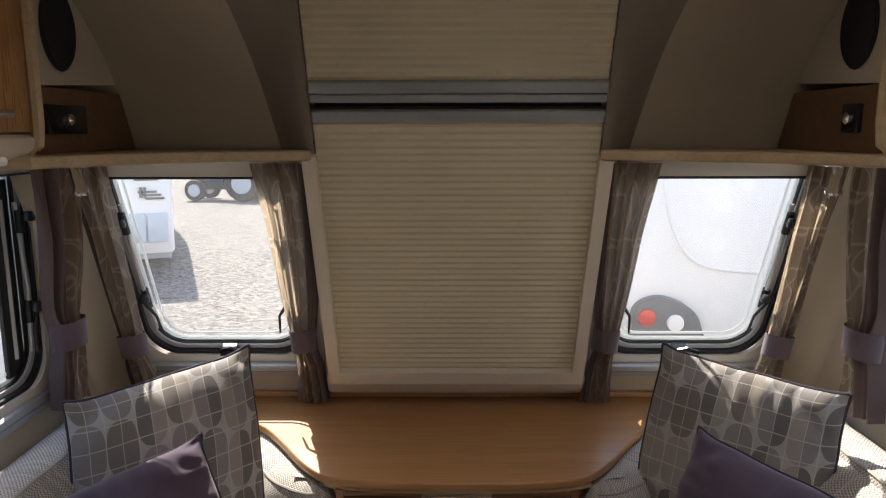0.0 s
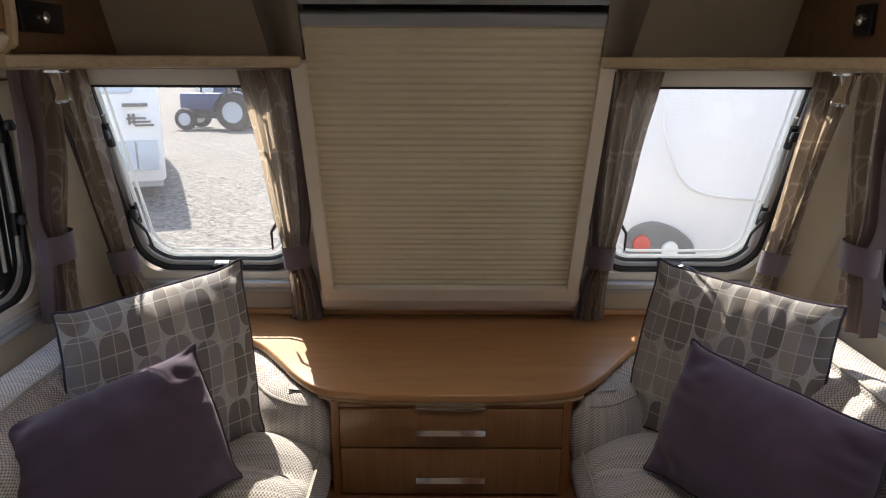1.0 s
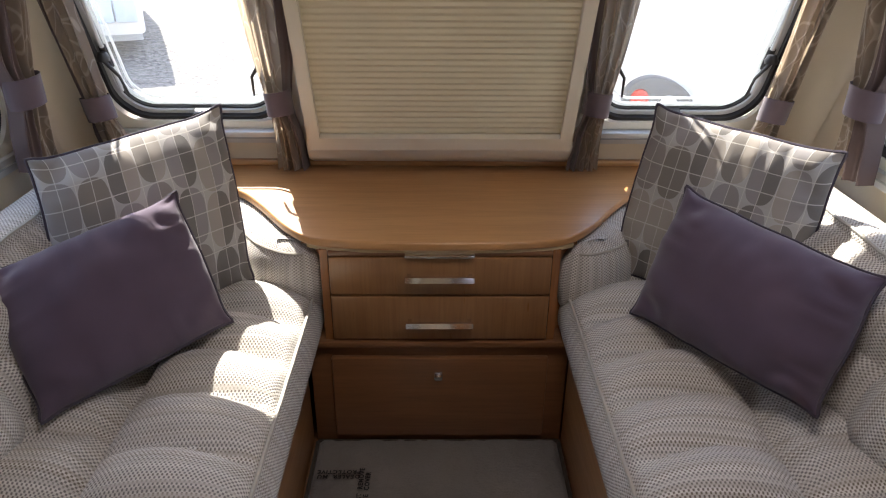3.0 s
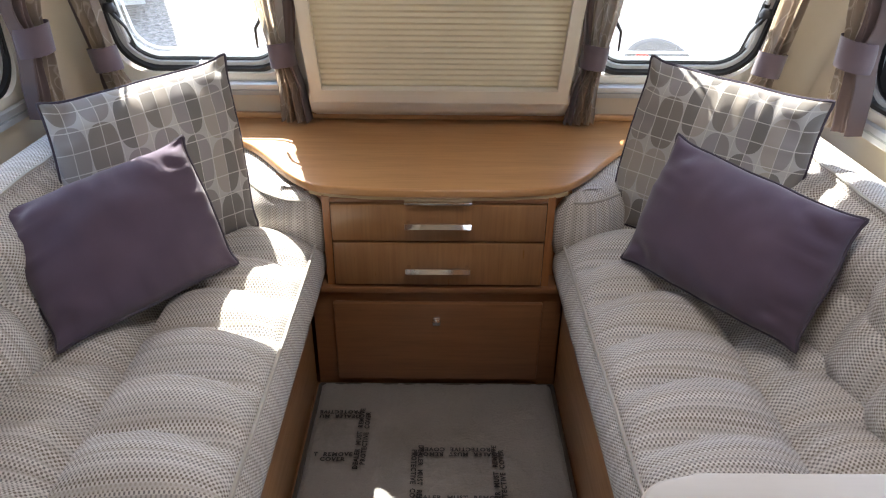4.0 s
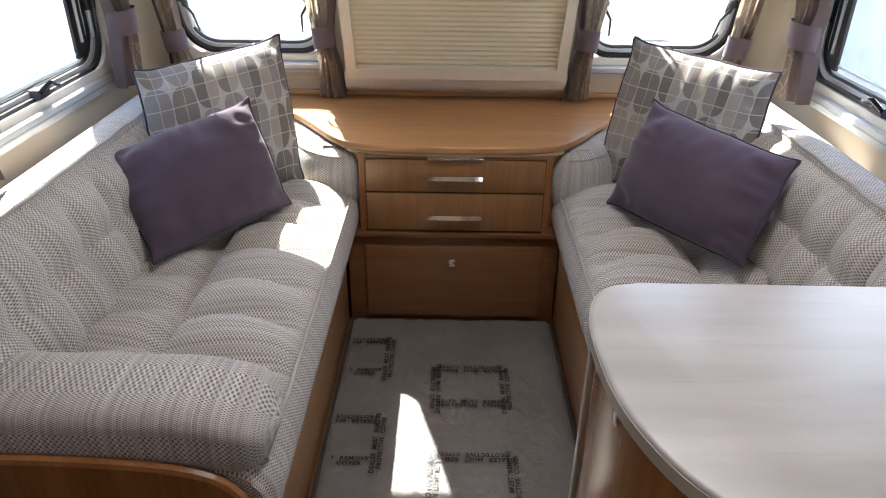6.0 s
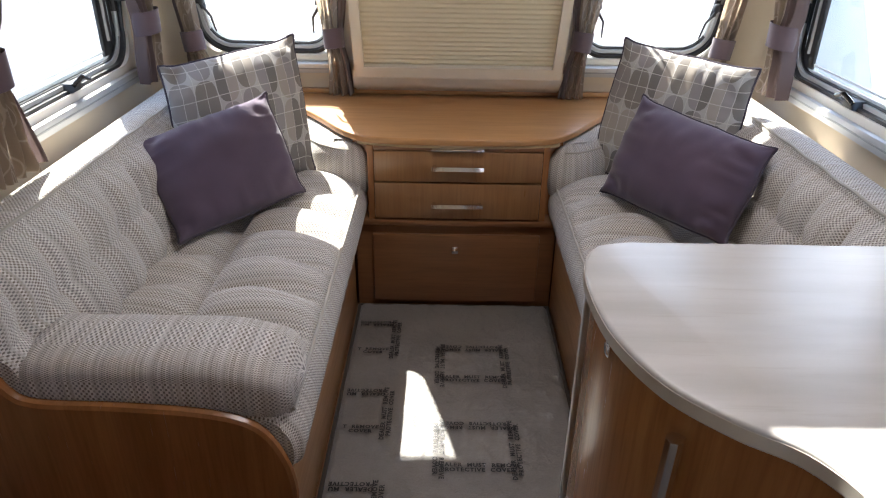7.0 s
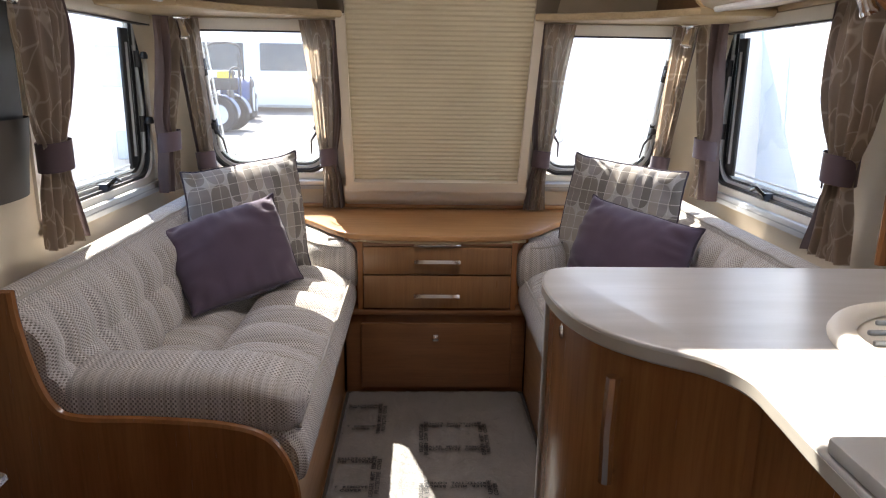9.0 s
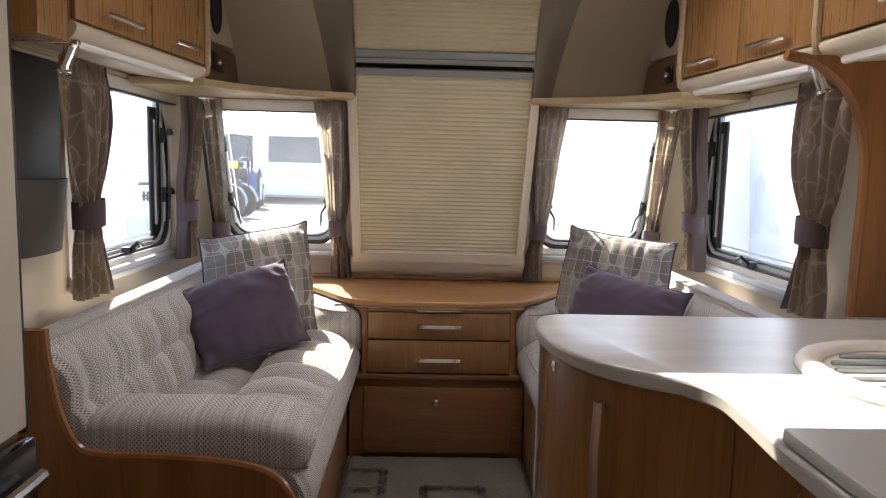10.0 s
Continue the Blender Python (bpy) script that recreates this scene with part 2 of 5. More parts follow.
M_WALL = plain("cream wallboard", (0.66, 0.56, 0.42), 0.6, var=0.05, fine=260, bump=0.08)
M_PANEL = plain("beige lining", (0.42, 0.355, 0.26), 0.75, var=0.05, fine=320, bump=0.1)
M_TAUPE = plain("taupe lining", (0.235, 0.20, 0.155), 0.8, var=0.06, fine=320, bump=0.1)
M_WHITE = plain("cream plastic", (0.74, 0.70, 0.62), 0.4, var=0.04, fine=200, bump=0.03)
M_CEIL = plain("white ceiling board", (0.78, 0.77, 0.73), 0.6, var=0.03)
M_OAK_X = wood("light oak x", (0.36, 0.17, 0.06), (0.47, 0.245, 0.10), "x", 0.33)
M_OAK_Z = wood("walnut z", (0.205, 0.078, 0.025), (0.315, 0.135, 0.048), "z", 0.24)
M_CABINET = wood("cabinet walnut", (0.25, 0.100, 0.034), (0.37, 0.165, 0.060), "z", 0.24)
M_LOCKER = wood("locker oak", (0.27, 0.130, 0.046), (0.39, 0.205, 0.080), "z", 0.28)
M_OAK_Y = wood("oak y", (0.34, 0.16, 0.058), (0.45, 0.235, 0.10), "y", 0.33)
M_DRAWER = wood("drawer walnut", (0.205, 0.095, 0.036), (0.31, 0.158, 0.066), "z", 0.3)
M_DEEPWOOD = wood("deep brown walnut x", (0.105, 0.052, 0.024), (0.155, 0.078, 0.036), "x", 0.35)
M_DARKWOOD = wood("dark walnut x", (0.16, 0.068, 0.028), (0.23, 0.105, 0.044), "x", 0.35)
M_PALEWOOD = wood("pale ash", (0.40, 0.295, 0.165), (0.49, 0.37, 0.215), "x", 0.4)
M_PALEWOOD_Y = wood("pale ash y", (0.50, 0.38, 0.24), (0.60, 0.47, 0.31), "y", 0.4)
M_WEAVE = weave("slub upholstery")
M_PIPE = cloth("cream piping", (0.36, 0.335, 0.29))
M_PURPLE = cloth("plum cotton", (0.082, 0.058, 0.084), 0.22)
M_PIPING = cloth("dark piping", (0.055, 0.045, 0.06), 0.1)
M_PETAL = petal_print("leaf print cotton")
M_SWIRL = swirl_print("looped curtain", (0.235, 0.180, 0.142), (0.66, 0.59, 0.50))
M_TIE = cloth("dark mauve tie", (0.095, 0.066, 0.076), 0.3)
M_MAUVE = cloth("mauve curtain", (0.125, 0.088, 0.085), 0.3)
let_light_through(M_SWIRL, (0.76, 0.60, 0.42), 0.45)
let_light_through(M_MAUVE, (0.22, 0.15, 0.13), 0.2)
M_CHROME = plain("chrome", (0.82, 0.82, 0.83), 0.16, 1.0, var=0.03, bump=0)
M_STEEL = plain("brushed aluminium", (0.55, 0.56, 0.56), 0.45, 0.6, var=0.05, bump=0.03)
M_GREY = plain("grey rail", (0.33, 0.35, 0.35), 0.4, 0.3, var=0.05)
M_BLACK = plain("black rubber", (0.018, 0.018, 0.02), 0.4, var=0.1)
M_GLOSSBLACK = plain("black gloss plastic", (0.012, 0.012, 0.013), 0.12, var=0.05, bump=0)
M_PELMET = plain("cream pelmet", (0.62, 0.54, 0.42), 0.45, var=0.04, bump=0.03)
M_LID = plain("grey laminate", (0.50, 0.49, 0.465), 0.4, var=0.05)
M_MESHBLACK = plain("black loudspeaker cloth", (0.008, 0.008, 0.009), 0.9, var=0.1, fine=600, bump=0.3)
M_EDGE = plain("pale worktop edge", (0.47, 0.43, 0.37), 0.35, var=0.06, bump=0.02)
M_TUBE = plain("white light tube", (0.85, 0.85, 0.83), 0.15, var=0.02, bump=0)
M_RIM = plain("pale rim", (0.52, 0.53, 0.53), 0.2, var=0.05, bump=0)
M_POCKET = plain("taupe plastic", (0.07, 0.058, 0.048), 0.6, var=0.06)
M_PANE = pane_mat("acrylic pane", (0.90, 0.95, 0.95))
M_ACRYLIC = acrylic_edge("acrylic pane edge")
M_GRAVEL = gravel("gravel")
M_VAN = plain("white gelcoat", (0.88, 0.87, 0.85), 0.25, var=0.03, coarse=1.5, bump=0)
M_VANBLUE = plain("pale blue acrylic window", (0.60, 0.70, 0.76), 0.15, var=0.06, coarse=1.0, bump=0)
M_VANGREY = plain("grey gelcoat", (0.48, 0.51, 0.54), 0.35, var=0.05, bump=0)
M_VANGREY_D = plain("dark grey plastic", (0.10, 0.105, 0.11), 0.4, var=0.08)
M_VANPALE = plain("pale blue grey gelcoat", (0.55, 0.62, 0.68), 0.3, var=0.05, coarse=1.5, bump=0)
M_DULLBLACK = plain("dull black plastic", (0.03, 0.031, 0.034), 0.6, var=0.1)
M_DARKPANE = plain("dark tinted window", (0.022, 0.030, 0.040), 0.1, var=0.1, bump=0)
M_TYRE = plain("tyre", (0.02, 0.02, 0.022), 0.8, var=0.15)
M_BLUE = plain("dull blue tractor paint", (0.022, 0.055, 0.16), 0.35, var=0.1)
M_RED = plain("red lamp", (0.65, 0.04, 0.02), 0.15, var=0.05, bump=0)
M_YELLOW = plain("yellow plate", (0.75, 0.55, 0.03), 0.4, var=0.05, bump=0)


def laminate(name):
    """Pale stone-effect worktop with faint long streaks."""
    m, nt, b = node_mat(name)
    s = noise_tex(nt, coords(nt, scale=(1.0, 7.0, 1.0)), 3.0, 3.0, 0.45)
    f = noise_tex(nt, coords(nt, scale=(1.0, 3.0, 1.0)), 90.0, 3.0)
    c = mixc(nt, contrast(nt, s, 0.35, 0.65), (0.40, 0.385, 0.362), (0.475, 0.462, 0.442))
    c = mixc(nt, mth(nt, "MULTIPLY", contrast(nt, f, 0.5, 0.8), 0.10), c, (0.36, 0.33, 0.29))
    vein = noise_tex(nt, coords(nt, scale=(2.0, 30.0, 1.0)), 3.0, 4.0, 0.65)
    c = mixc(nt, mth(nt, "MULTIPLY", contrast(nt, vein, 0.58, 0.72), 0.35), c, (0.36, 0.335, 0.30))
    nt.links.new(c, b.inputs["Base Color"])
    b.inputs["Roughness"].default_value = 0.33
    return m


def film_mat(name):
    """Clear crinkled film over a grey-brown carpet."""
    m, nt, b = node_mat(name)
    v = coords(nt)
    pile = noise_tex(nt, v, 260.0, 2.0)
    big = contrast(nt, noise_tex(nt, v, 3.0, 4.0), 0.3, 0.7)
    c = mixc(nt, big, (0.125, 0.116, 0.103), (0.205, 0.191, 0.172))
    c = mixc(nt, mth(nt, "MULTIPLY", pile, 0.4), c, (0.26, 0.24, 0.215))
    nt.links.new(c, b.inputs["Base Color"])
    b.inputs["Roughness"].default_value = 0.45
    b.inputs["Coat Weight"].default_value = 1.0
    b.inputs["Coat Roughness"].default_value = 0.07
    b.inputs["Coat IOR"].default_value = 1.8
    wr = nd(nt, "ShaderNodeTexNoise", Scale=38.0, Detail=6.0, Roughness=0.65, Distortion=1.6)
    nt.links.new(coords(nt, scale=(1, 2.2, 1)), wr.inputs["Vector"])
    bp = nd(nt, "ShaderNodeBump", Strength=1.0, Distance=0.016)
    nt.links.new(contrast(nt, wr.outputs["Fac"], 0.4, 0.75), bp.inputs["Height"])
    nt.links.new(bp.outputs[0], b.inputs["Coat Normal"])
    bump_to(nt, b, mth(nt, "ADD", mth(nt, "MULTIPLY", pile, 0.4), wr.outputs["Fac"]), 0.5, 0.006)
    return m


M_WORKTOP = laminate("stone laminate")
M_FILM = film_mat("film over carpet")

# ---------------------------------------------------------------- mesh helpers
def part(name, bm, material, parent=None, label="", smooth=True, angle=40):
    me = bpy.data.meshes.new(name)
    bm.normal_update()
    bm.to_mesh(me)
    bm.free()
    if smooth:
        for p in me.polygons:
            p.use_smooth = True
        me.set_sharp_from_angle(angle=radians(angle))
    me.materials.append(material)
    ob = new(name, me)
    if parent is not None:
        ob.parent = parent
        if parent.type == "EMPTY":
            ob.matrix_parent_inverse = parent.matrix_basis.inverted()
    if label:
        tagged(ob, label)
    return ob


def thing(name, at, label, category, group="", kind=""):
    e = new(name)
    e.empty_display_size = 0.1
    e.matrix_basis = Matrix.Translation(at)
    return tagged(e, label, category, group, kind)


def bevel_all(bm, r, seg=2):
    if r > 0:
        bmesh.ops.bevel(bm, geom=bm.edges[:], offset=r, segments=seg, profile=0.5, affect="EDGES", clamp_overlap=True)
    return bm


def box(x0, x1, y0, y1, z0, z1, r=0.0, seg=2, m=None):
    bm = bmesh.new()
    bmesh.ops.create_cube(bm, size=1.0)
    for v in bm.verts:
        v.co = Vector((x0 + (v.co.x + 0.5) * (x1 - x0), y0 + (v.co.y + 0.5) * (y1 - y0), z0 + (v.co.z + 0.5) * (z1 - z0)))
    bevel_all(bm, r, seg)
    if m is not None:
        bm.transform(m)
    return bm


def merged(*bms):
    out = bmesh.new()
    for b in bms:
        me = bpy.data.meshes.new("tmp")
        b.to_mesh(me)
        b.free()
        out.from_mesh(me)
        bpy.data.meshes.remove(me)
    return out


def prism(poly, h0, h1, put=lambda a, b, h: (a, b, h), r=0.0, seg=2):
    """A polygon (a, b) extruded from h0 to h1."""
    bm = bmesh.new()
    lo = [bm.verts.new(put(a, b, h0)) for a, b in poly]
    hi = [bm.verts.new(put(a, b, h1)) for a, b in poly]
    n = len(poly)
    f0, f1 = bm.faces.new(lo), bm.faces.new(hi)
    for i in range(n):
        bm.faces.new((lo[i], lo[(i + 1) % n], hi[(i + 1) % n], hi[i]))
    bmesh.ops.recalc_face_normals(bm, faces=bm.faces[:])
    if r:
        rim = [e for f in (f0, f1) for e in f.edges]
        bmesh.ops.bevel(bm, geom=rim, offset=r, segments=seg, profile=0.5, affect="EDGES", clamp_overlap=True)
    return bm


def rrect(u0, u1, v0, v1, r, n=6):
    pts = []
    for cx, cy, a0 in ((u1 - r, v1 - r, 0), (u0 + r, v1 - r, 90), (u0 + r, v0 + r, 180), (u1 - r, v0 + r, 270)):
        for i in range(n + 1):
            a = radians(a0 + 90 * i / n)
            pts.append((cx + r * math.cos(a), cy + r * math.sin(a)))
    return pts


def ring(outer, inner, h0, h1, put):
    """The solid between two outlines with as many points each."""
    bm = bmesh.new()
    n = len(outer)
    rows = [[bm.verts.new(put(a, b, h)) for a, b in o] for o, h in ((outer, h0), (outer, h1), (inner, h1), (inner, h0))]
    for k in range(4):
        p, q = rows[k], rows[(k + 1) % 4]
        for i in range(n):
            bm.faces.new((p[i], p[(i + 1) % n], q[(i + 1) % n], q[i]))
    bmesh.ops.recalc_face_normals(bm, faces=bm.faces[:])
    return bm


def tube(pts, r, n=8, closed=False):
    """A round bar along points; r may be a function of the share of the way."""
    bm = bmesh.new()
    pts = [Vector(p) for p in pts]
    k = len(pts)
    rings = []
    side = None
    for i, p in enumerate(pts):
        a = pts[(i - 1) % k] if closed or i else p
        b = pts[(i + 1) % k] if closed or i < k - 1 else p
        d = (b - a).normalized()
        if side is None:
            side = d.orthogonal().normalized()
        side = (side - d * side.dot(d)).normalized()
        up = d.cross(side)
        rr = r(i / max(1, k - 1)) if callable(r) else r
        rings.append([bm.verts.new(p + rr * (math.cos(2 * math.pi * j / n) * side + math.sin(2 * math.pi * j / n) * up)) for j in range(n)])
    for i in range(k if closed else k - 1):
        p, q = rings[i], rings[(i + 1) % k]
        for j in range(n):
            bm.faces.new((p[j], p[(j + 1) % n], q[(j + 1) % n], q[j]))
    if not closed:
        bm.faces.new(rings[0])
        bm.faces.new(rings[-1])
    bmesh.ops.recalc_face_normals(bm, faces=bm.faces[:])
    return bm


def grid(fn, nu, nv, uv=None, wrap_u=False):
    """A sheet of points fn(s, t), s and t from 0 to 1, with a UV map uv(s, t)."""
    bm = bmesh.new()
    lay = bm.loops.layers.uv.new("UVMap")
    vs = [[bm.verts.new(fn(i / nu, j / nv)) for j in range(nv + 1)] for i in range(nu if wrap_u else nu + 1)]
    for i in range(nu):
        for j in range(nv):
            i2 = (i + 1) % nu if wrap_u else i + 1
            f = bm.faces.new((vs[i][j], vs[i2][j], vs[i2][j + 1], vs[i][j + 1]))
            if uv:
                for lp, (a, b) in zip(f.loops, ((i, j), (i + 1, j), (i + 1, j + 1), (i, j + 1))):
                    lp[lay].uv = uv(a / nu, b / nv)
    return bm


def spin(profile, m=None, n=20):
    """A turned body: (radius, height) points about z."""
    bm = bmesh.new()
    rings = [[bm.verts.new((max(r, 1e-4) * math.cos(2 * math.pi * j / n), max(r, 1e-4) * math.sin(2 * math.pi * j / n), h)) for j in range(n)] for r, h in profile]
    for p, q in zip(rings, rings[1:]):
        for j in range(n):
            bm.faces.new((p[j], p[(j + 1) % n], q[(j + 1) % n], q[j]))
    bm.faces.new(rings[0])
    bm.faces.new(rings[-1])
    bmesh.ops.recalc_face_normals(bm, faces=bm.faces[:])
    if m is not None:
        bm.transform(m)
    return bm


def smooth_line(pts, n=8):
    """Catmull-Rom through 2D or 3D points."""
    out = []
    p = [Vector(q) for q in pts]
    p = [2 * p[0] - p[1]] + p + [2 * p[-1] - p[-2]]
    for i in range(1, len(p) - 2):
        for k in range(n):
            t = k / n
            out.append(0.5 * (2 * p[i] + (p[i + 1] - p[i - 1]) * t + (2 * p[i - 1] - 5 * p[i] + 4 * p[i + 1] - p[i + 2]) * t * t + (3 * p[i] - p[i - 1] - 3 * p[i + 1] + p[i + 2]) * t ** 3))
    out.append(p[-2])
    return [tuple(q) for q in out]


def sstep(a, b, x):
    t = min(1.0, max(0.0, (x - a) / (b - a)))
    return t * t * (3 - 2 * t)

# ---------------------------------------------------------------- the van's shell
XL, XR, MID = -1.10, 1.15, 0.03
SLOPE, L0 = 0.46, math.hypot(1, 0.46)


def fy(z):
    """The inner face of the leaning front wall."""
    return 2.27 - SLOPE * (z - 0.655)


def on_front(u, v, w):
    """Across, height above floor, and depth outward from the front wall's inner face."""
    return (u, fy(v) + w / L0, v + w * SLOPE / L0)


def side_put(x_in, out):
    return lambda a, b, h: (x_in + out * h, a, b)


WINS = {"left": (1.07, 1.90, 0.84, 1.45), "right": (0.98, 1.88, 0.84, 1.45)}


# Unseen openings in both side walls, added to let more light in.
REAR = (-1.75, -0.55, 0.98, 1.42)


def side_wall(name, x_in, out, win, label):
    y0, y1, z0, z1 = win
    a0, a1, b0, b1 = REAR
    put = side_put(x_in, out)
    polys = ([(-2.6, -0.1), (2.66, -0.1), (fy(z0) + 0.05, z0), (-2.6, z0)],
             [(-2.6, z1), (fy(z1) + 0.05, z1), (fy(2.1) + 0.05, 2.1), (-2.6, 2.1)],
             [(a1, z0), (y0, z0), (y0, z1), (a1, z1)],
             [(a0, z0), (a1, z0), (a1, b0), (a0, b0)],
             [(-2.6, z0), (a0, z0), (a0, z1), (-2.6, z1)],
             [(y1, z0), (fy(z0) + 0.05, z0), (fy(z1) + 0.05, z1), (y1, z1)])
    return tagged(part(name, merged(*[prism(p, 0, 0.035, put) for p in polys]), M_WALL, smooth=False), label, "wall", kind="structure")


side_wall("wall_west", XL, -1, WINS["left"], "cream wallboard side wall with a window opening")
side_wall("wall_east", XR, 1, WINS["right"], "cream wallboard side wall with a window opening")

FW = {"left": (-0.94, -0.42, 0.815, 1.45), "right": (0.48, 1.00, 0.815, 1.45)}
cells = []
for u0, u1, v0, v1 in ((XL, XR, -0.1, 0.815), (XL, XR, 1.45, 2.1), (XL, -0.94, 0.815, 1.45), (-0.42, 0.48, 0.815, 1.45), (1.0, XR, 0.815, 1.45)):
    cells.append(prism([(u0, v0), (u1, v0), (u1, v1), (u0, v1)], 0, 0.035, on_front))
tagged(part("wall_north", merged(*cells), M_WALL, smooth=False), "cream leaning front wall with two window openings", "wall", kind="structure")
tagged(part("wall_south", box(XL, XR, -2.64, -2.6, -0.05, 2.1), M_WALL, smooth=False), "plain cream wall at the rear", "wall", kind="structure")
tagged(part("floor", box(XL - 0.03, XR + 0.03, -2.6, 2.65, -0.1, -0.006), M_DARKWOOD, smooth=False), "dark wooden floor of the van", "floor", kind="structure")

# ceiling with a roof light
RL = (-0.12, 0.58, 0.60, 0.985)
slabs = []
for z0, z1 in ((1.96, 1.975), (2.07, 2.10)):
    for b in ((XL, XR, -2.6, RL[2]), (XL, XR, RL[3], 1.30), (XL, RL[0], RL[2], RL[3]), (RL[1], XR, RL[2], RL[3])):
        slabs.append(box(b[0], b[1], b[2], b[3] + (0.4 if b[3] == 1.30 and z0 > 2 else 0), z0, z1))
for b in ((RL[0] - 0.015, RL[0], RL[2], RL[3]), (RL[1], RL[1] + 0.015, RL[2], RL[3]), (RL[0], RL[1], RL[2] - 0.015, RL[2]), (RL[0], RL[1], RL[3], RL[3] + 0.015)):
    slabs.append(box(*b, 1.95, 2.08))
tagged(part("ceiling", merged(*slabs), M_CEIL, smooth=False), "white ceiling with a roof light opening", "ceiling", kind="structure")

# lining that curves from the front wall into the ceiling, either side of the blind
PROFILE = smooth_line([(1.90, 1.46), (1.835, 1.58), (1.74, 1.71), (1.57, 1.84), (1.35, 1.93), (1.16, 1.962)], 5)


def lining(name, xa, edge0, edge1, label):
    n = len(PROFILE) - 1

    def f(s, t):
        y, z = PROFILE[round(t * n)]
        e = edge0 + (edge1 - edge0) * (z - 1.46) / 0.5
        return (xa + (e - xa) * s, y, z)
    tagged(part(name, grid(f, 1, n), M_PANEL), label, "wall panel", kind="structure")

    def g(s, t):
        y, z = PROFILE[round(t * n)]
        e = edge0 + (edge1 - edge0) * (z - 1.46) / 0.5
        c = -0.318 if xa < 0 else 0.388
        yb = 2.085 - 0.43 * (z - 0.81)
        q = s * s * (3 - 2 * s)
        return (e + (c - e) * s, y + (yb - y) * q, z)
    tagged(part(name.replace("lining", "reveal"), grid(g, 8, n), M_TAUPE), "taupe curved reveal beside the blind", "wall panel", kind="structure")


lining("lining_west", XL, -0.42, -0.49, "beige curved lining above the front shelf")
lining("lining_east", XR, 0.48, 0.55, "beige curved lining above the front shelf")


def soft_corner(name, x_in, s):
    """Cream panel that rounds the corner of front and side wall."""
    def f(a, t):
        z = 0.60 + t * 0.86
        ang = a * math.pi / 2
        r = 0.10
        cx, cy = x_in - s * r, fy(z) - r
        return (cx + s * r * math.cos(ang), cy + r * math.sin(ang), z)
    tagged(part(name, grid(f, 8, 1), M_WALL), "cream rounded wall corner", "wall panel", kind="structure")


soft_corner("corner_west", XL + 0.004, -1)
soft_corner("corner_east", XR - 0.004, 1)


# ---------------------------------------------------------------- windows
def hung(u0, u1, v0, v1, r, n=8):
    """Outline of a top-hung pane: round at the foot, nearly square at the head."""
    pts = []
    for cx, cy, q, a0 in ((u1 - 0.02, v1 - 0.02, 0.02, 0), (u0 + 0.02, v1 - 0.02, 0.02, 90), (u0 + r, v0 + r, r, 180), (u1 - r, v0 + r, r, 270)):
        for i in range(n + 1):
            a = radians(a0 + 90 * i / n)
            pts.append((cx + q * math.cos(a), cy + q * math.sin(a)))
    return pts


